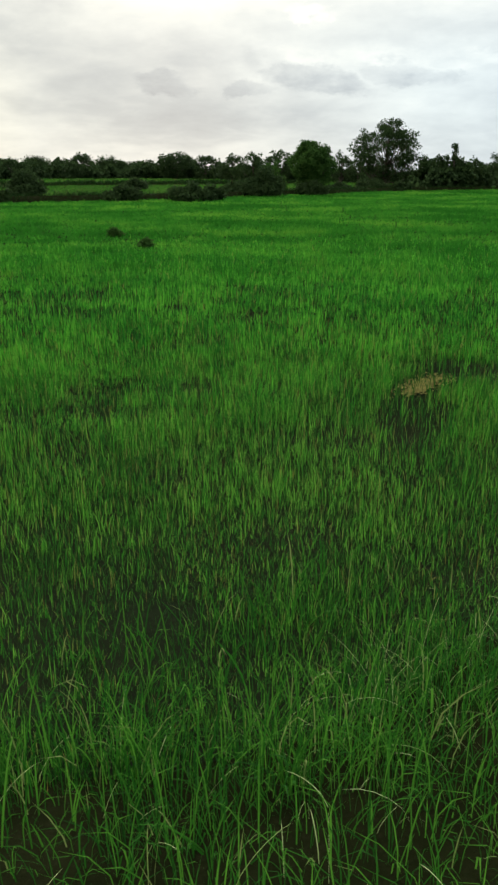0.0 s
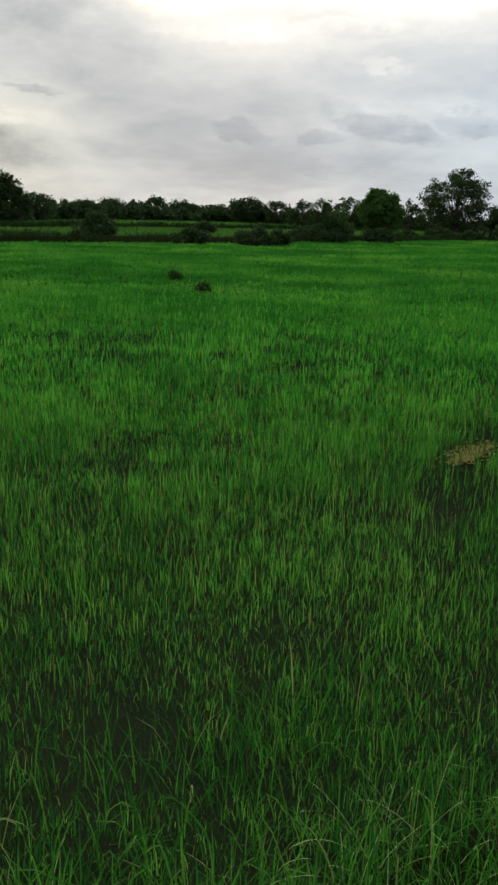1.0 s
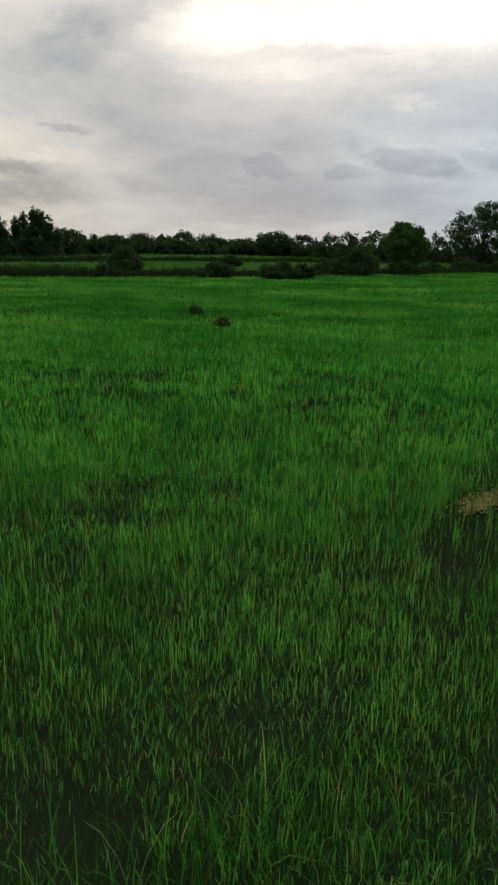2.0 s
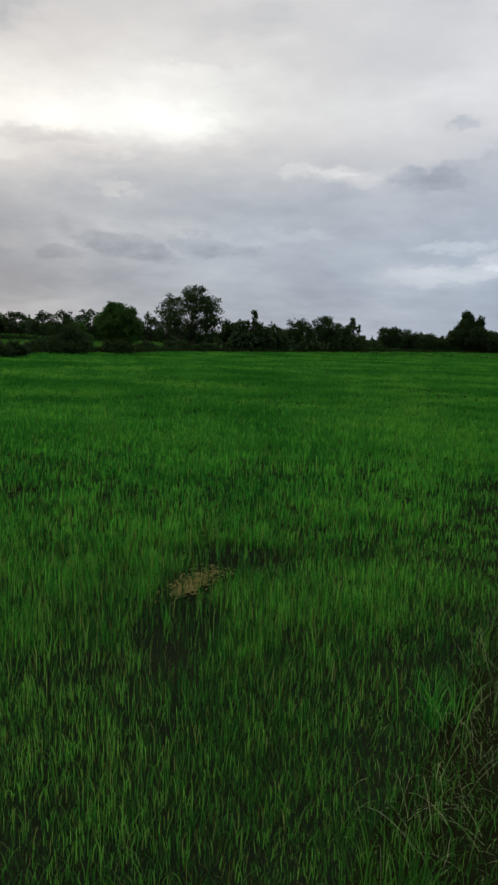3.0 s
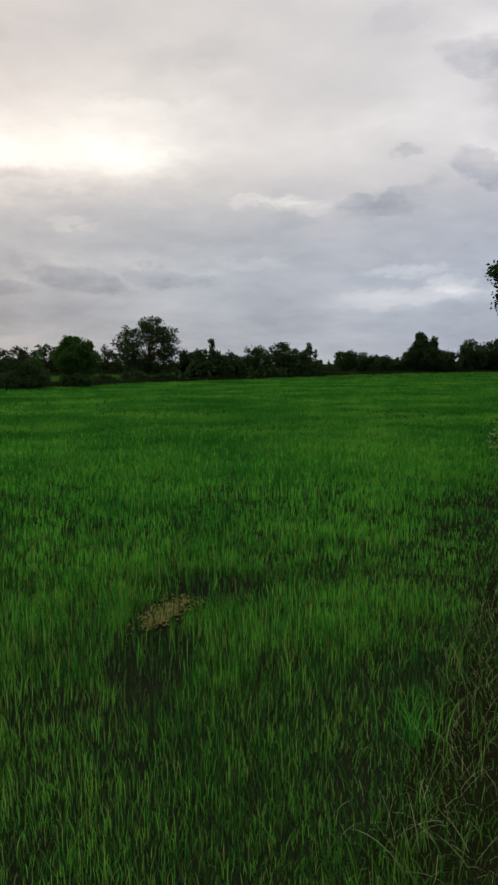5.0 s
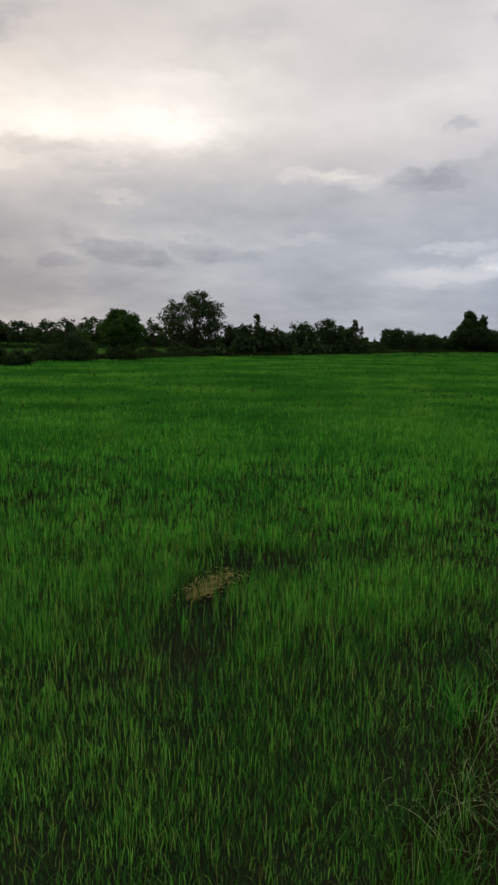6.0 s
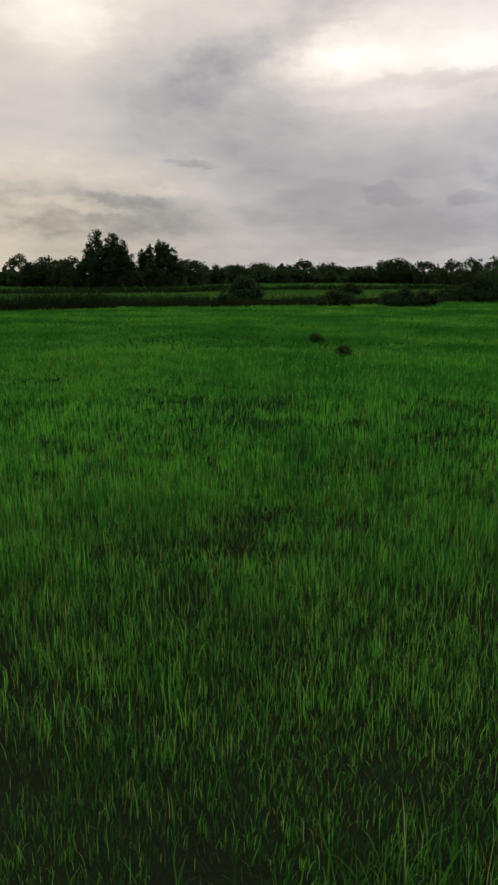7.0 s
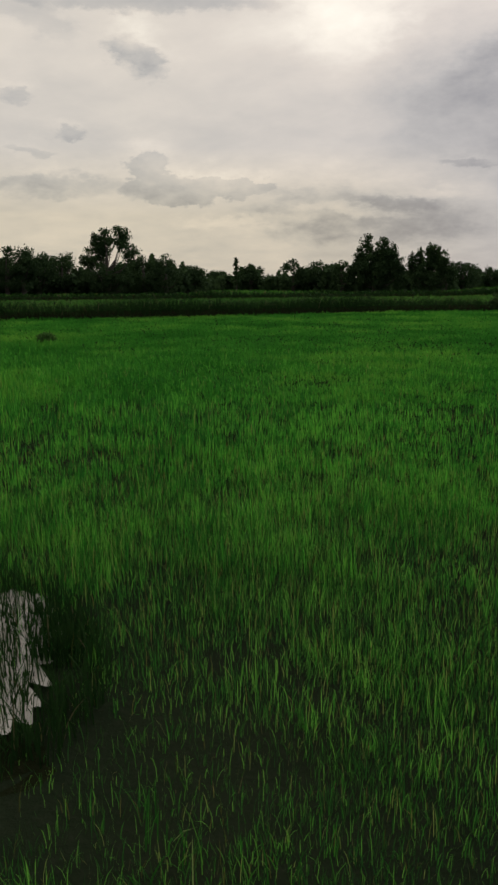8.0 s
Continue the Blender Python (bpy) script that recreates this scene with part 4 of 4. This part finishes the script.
for q, (bd, ds, hh, hw) in enumerate(WOOD + [(1.8, 150, 5.4, 2.1), (0.05, 140, 5.3, 2.5), (-4.2, 120, 4.4, 1.7), (-5.4, 110, 3.4, 1.4), (52.5, 110, 6.4, 2.2), (51.4, 110, 6.7, 2.2), (50.4, 112, 5.7, 2.2), (48.8, 115, 5.6, 2.7), (43.2, 105, 5.1, 2.3), (41.7, 105, 5.2, 2.1), (40.1, 115, 4.2, 2.2)]
                            + [(38.2, 180, 3.9, 3.2), (35.8, 150, 4.7, 2.6), (32.8, 130, 5.4, 1.9), (31.0, 130, 4.8, 3.0), (29.3, 112, 4.6, 1.4), (22.2, 125, 3.9, 1.5), (21.2, 140, 4.85, 2.6), (19.4, 170, 4.2, 2.4), (17.9, 190, 4.5, 2.8), (54.5, 112, 6.0, 2.6), (57.0, 115, 5.5, 2.8)]):
    bx, by = polar(bd, ds)
    tree("distant_tree", bx, by, hh, hw * 1.25, "dark distant tree in the line along the horizon", "tree", "tree line on the horizon", foot=0.0, clumps=70, leaf=0.0011 * ds + 0.03, gap=0.35, spike=3, bit=0.75, seed=60 + q, limbs=6, coarse=0.22)

# the joined undergrowth below the tree line
def hedge(name, stops, label, leaf, per, mat):
    pts = []
    for (b0, d0, h0), (b1, d1, h1) in zip(stops[:-1], stops[1:]):
        n = int(abs(b1 - b0) * per)
        f = rng.random(n)
        bb, dd = np.radians(b0 + (b1 - b0) * f), d0 + (d1 - d0) * f + rng.normal(0, 2.5, n)
        top = (h0 + (h1 - h0) * f) * (0.25 + 0.45 * value_noise(np.degrees(bb) * 10, dd * 0.05, 6.0, 51) + 0.5 * value_noise(np.degrees(bb) * 10, dd * 0.3, 2.4, 52) ** 1.5)
        pts.append(np.stack([-np.sin(bb) * dd, np.cos(bb) * dd, rng.random(n) ** 0.65 * top], 1))
    v, f = leaves(np.concatenate(pts), leaf, 0.7)
    return tagged(link_mesh(name, v, [f], mat), label, "undergrowth", kind="stuff")


hedge("distant_wood", [(62, 118, 6.0), (50, 118, 5.6), (47, 118, 4.6), (43, 112, 5.0), (40, 118, 4.3), (37.5, 165, 3.9), (35, 150, 4.2), (31, 132, 4.2), (28.5, 115, 4.0), (22, 135, 3.9), (18, 200, 4.6), (8, 225, 4.9), (5, 195, 4.3), (2, 155, 3.9), (-3, 140, 3.3), (-6, 120, 2.5), (-9, 118, 1.8)], "dark continuous undergrowth under distant trees", 0.38, 1050, M_TREE)
hedge("thicket_undergrowth", [(-8.8, 84, 1.0), (-10, 85, 2.8), (-15, 93, 2.9), (-18, 105, 3.1), (-19.2, 110, 2.0), (-20, 140, 3.3), (-26, 143, 3.5), (-33, 163, 3.6), (-45, 168, 4.0)], "dark thicket along the far edge of the paddy", 0.2, 1800, M_TREE)

# shrubs on the far bund: bearing, distance, height above the bund, half width
SHRUBS = [(17.0, 54, 1.8, 1.55), (1.05, 56, 1.9, 1.7), (0.25, 64, 2.6, 1.0), (10.8, 47, 0.85, 1.2), (9.9, 76, 1.1, 1.3), (6.2, 47, 1.05, 1.3), (4.75, 48, 0.85, 0.95), (-4.1, 70, 0.8, 1.1), (-6.4, 76, 0.95, 1.7), (-8.2, 76, 0.8, 1.2), (3.0, 60, 1.0, 1.4), (-2.3, 60, 1.0, 1.3), (18.6, 45, 0.9, 0.35)]
for q, (bd, ds, hh, hw) in enumerate(SHRUBS):
    g0 = 0.6 + 0.25 * (q * 7 % 3) / 2
    bx, by = polar(bd, ds)
    tree("shrub", bx, by, hh + 0.15, hw, "rounded dark green shrub growing on a bund", "shrub", "shrubs on the far bund", mat=M_TREE_LIT if q == 2 else M_TREE, clumps=34, leaf=0.09, seed=140 + q, trunk=0.03, z0=0.0, limbs=3,
         lobes=[(0, 0, 0.5, 1.0), (0, 0, 0.78, 0.78), (-0.05, 0.1, 1.0, 0.5)] if q == 0 else [(-0.5, 0, g0, 0.5), (0.05, 0, 1.0, 0.55), (0.55, 0, 1.45 - g0, 0.45), (0, 0, 0.5, 0.95)])

# the tree and the bush on the near bund, further along
tree("bund_tree", 49.9, 68.8, 21.9, 8.6, "big leafy dark tree standing at the end of the bund", "tree", clumps=460, per=95, coarse=0.05, leaf=0.21, bit=0.56, gap=0.4, fuzz=0.36, lobes=[(-0.82, 0.38, 0.54, 0.24), (-0.72, 0.26, 0.44, 0.24), (-0.55, 0.42, 0.62, 0.3), (-0.48, 0.5, 0.76, 0.22), (-0.4, 0.24, 0.6, 0.3), (-0.22, 0.52, 0.88, 0.24), (0.15, 0.3, 1.0, 0.52), (0.7, 0.3, 0.85, 0.4), (-0.34, 0.0, 0.3, 0.2), (0.0, 0.0, 0.45, 0.36), (0.45, 0.0, 0.5, 0.4)], trunk=0.07, seed=200, limbs=13, z0=0.2)
tree("bund_bush", 7.7, 10.35, 1.36, 1.4, "bushy green shrub on the bund, palest leaves coloured as highlights", "shrub", mat=M_BUSH, clumps=130, per=150, coarse=0.04, leaf=0.027, gap=0.4, bit=0.7, fuzz=0.4, seed=201, trunk=0.03, z0=0.2, limbs=16,
     lobes=[(-0.72, 0.05, 0.5, 0.34), (-0.42, 0.0, 0.78, 0.45), (0.1, 0.0, 1.0, 0.6), (0.65, 0.0, 0.9, 0.5)])
tree("bund_bush", 47.5, 66.5, 2.4, 2.6, "dark shrub under the big tree", "shrub", foot=0.0, clumps=24, leaf=0.09, seed=202, trunk=0.04, z0=0.1)

# dark weed clumps that stand out of the rice
for q, (wx, wy, wh, wr) in enumerate([(-4.13, 20.4, 0.25, 0.22), (-2.86, 17.4, 0.22, 0.19), (-17.5, 15.3, 0.3, 0.3)]):
    tree("weed_clump", wx, wy, wh, wr, "small dark leafy weed clump standing out of the rice", "weed", "weed clumps in the paddy", mat=M_TREE_LIT, foot=0.0, clumps=26, leaf=0.045, seed=230 + q, trunk=0.03, limbs=2)
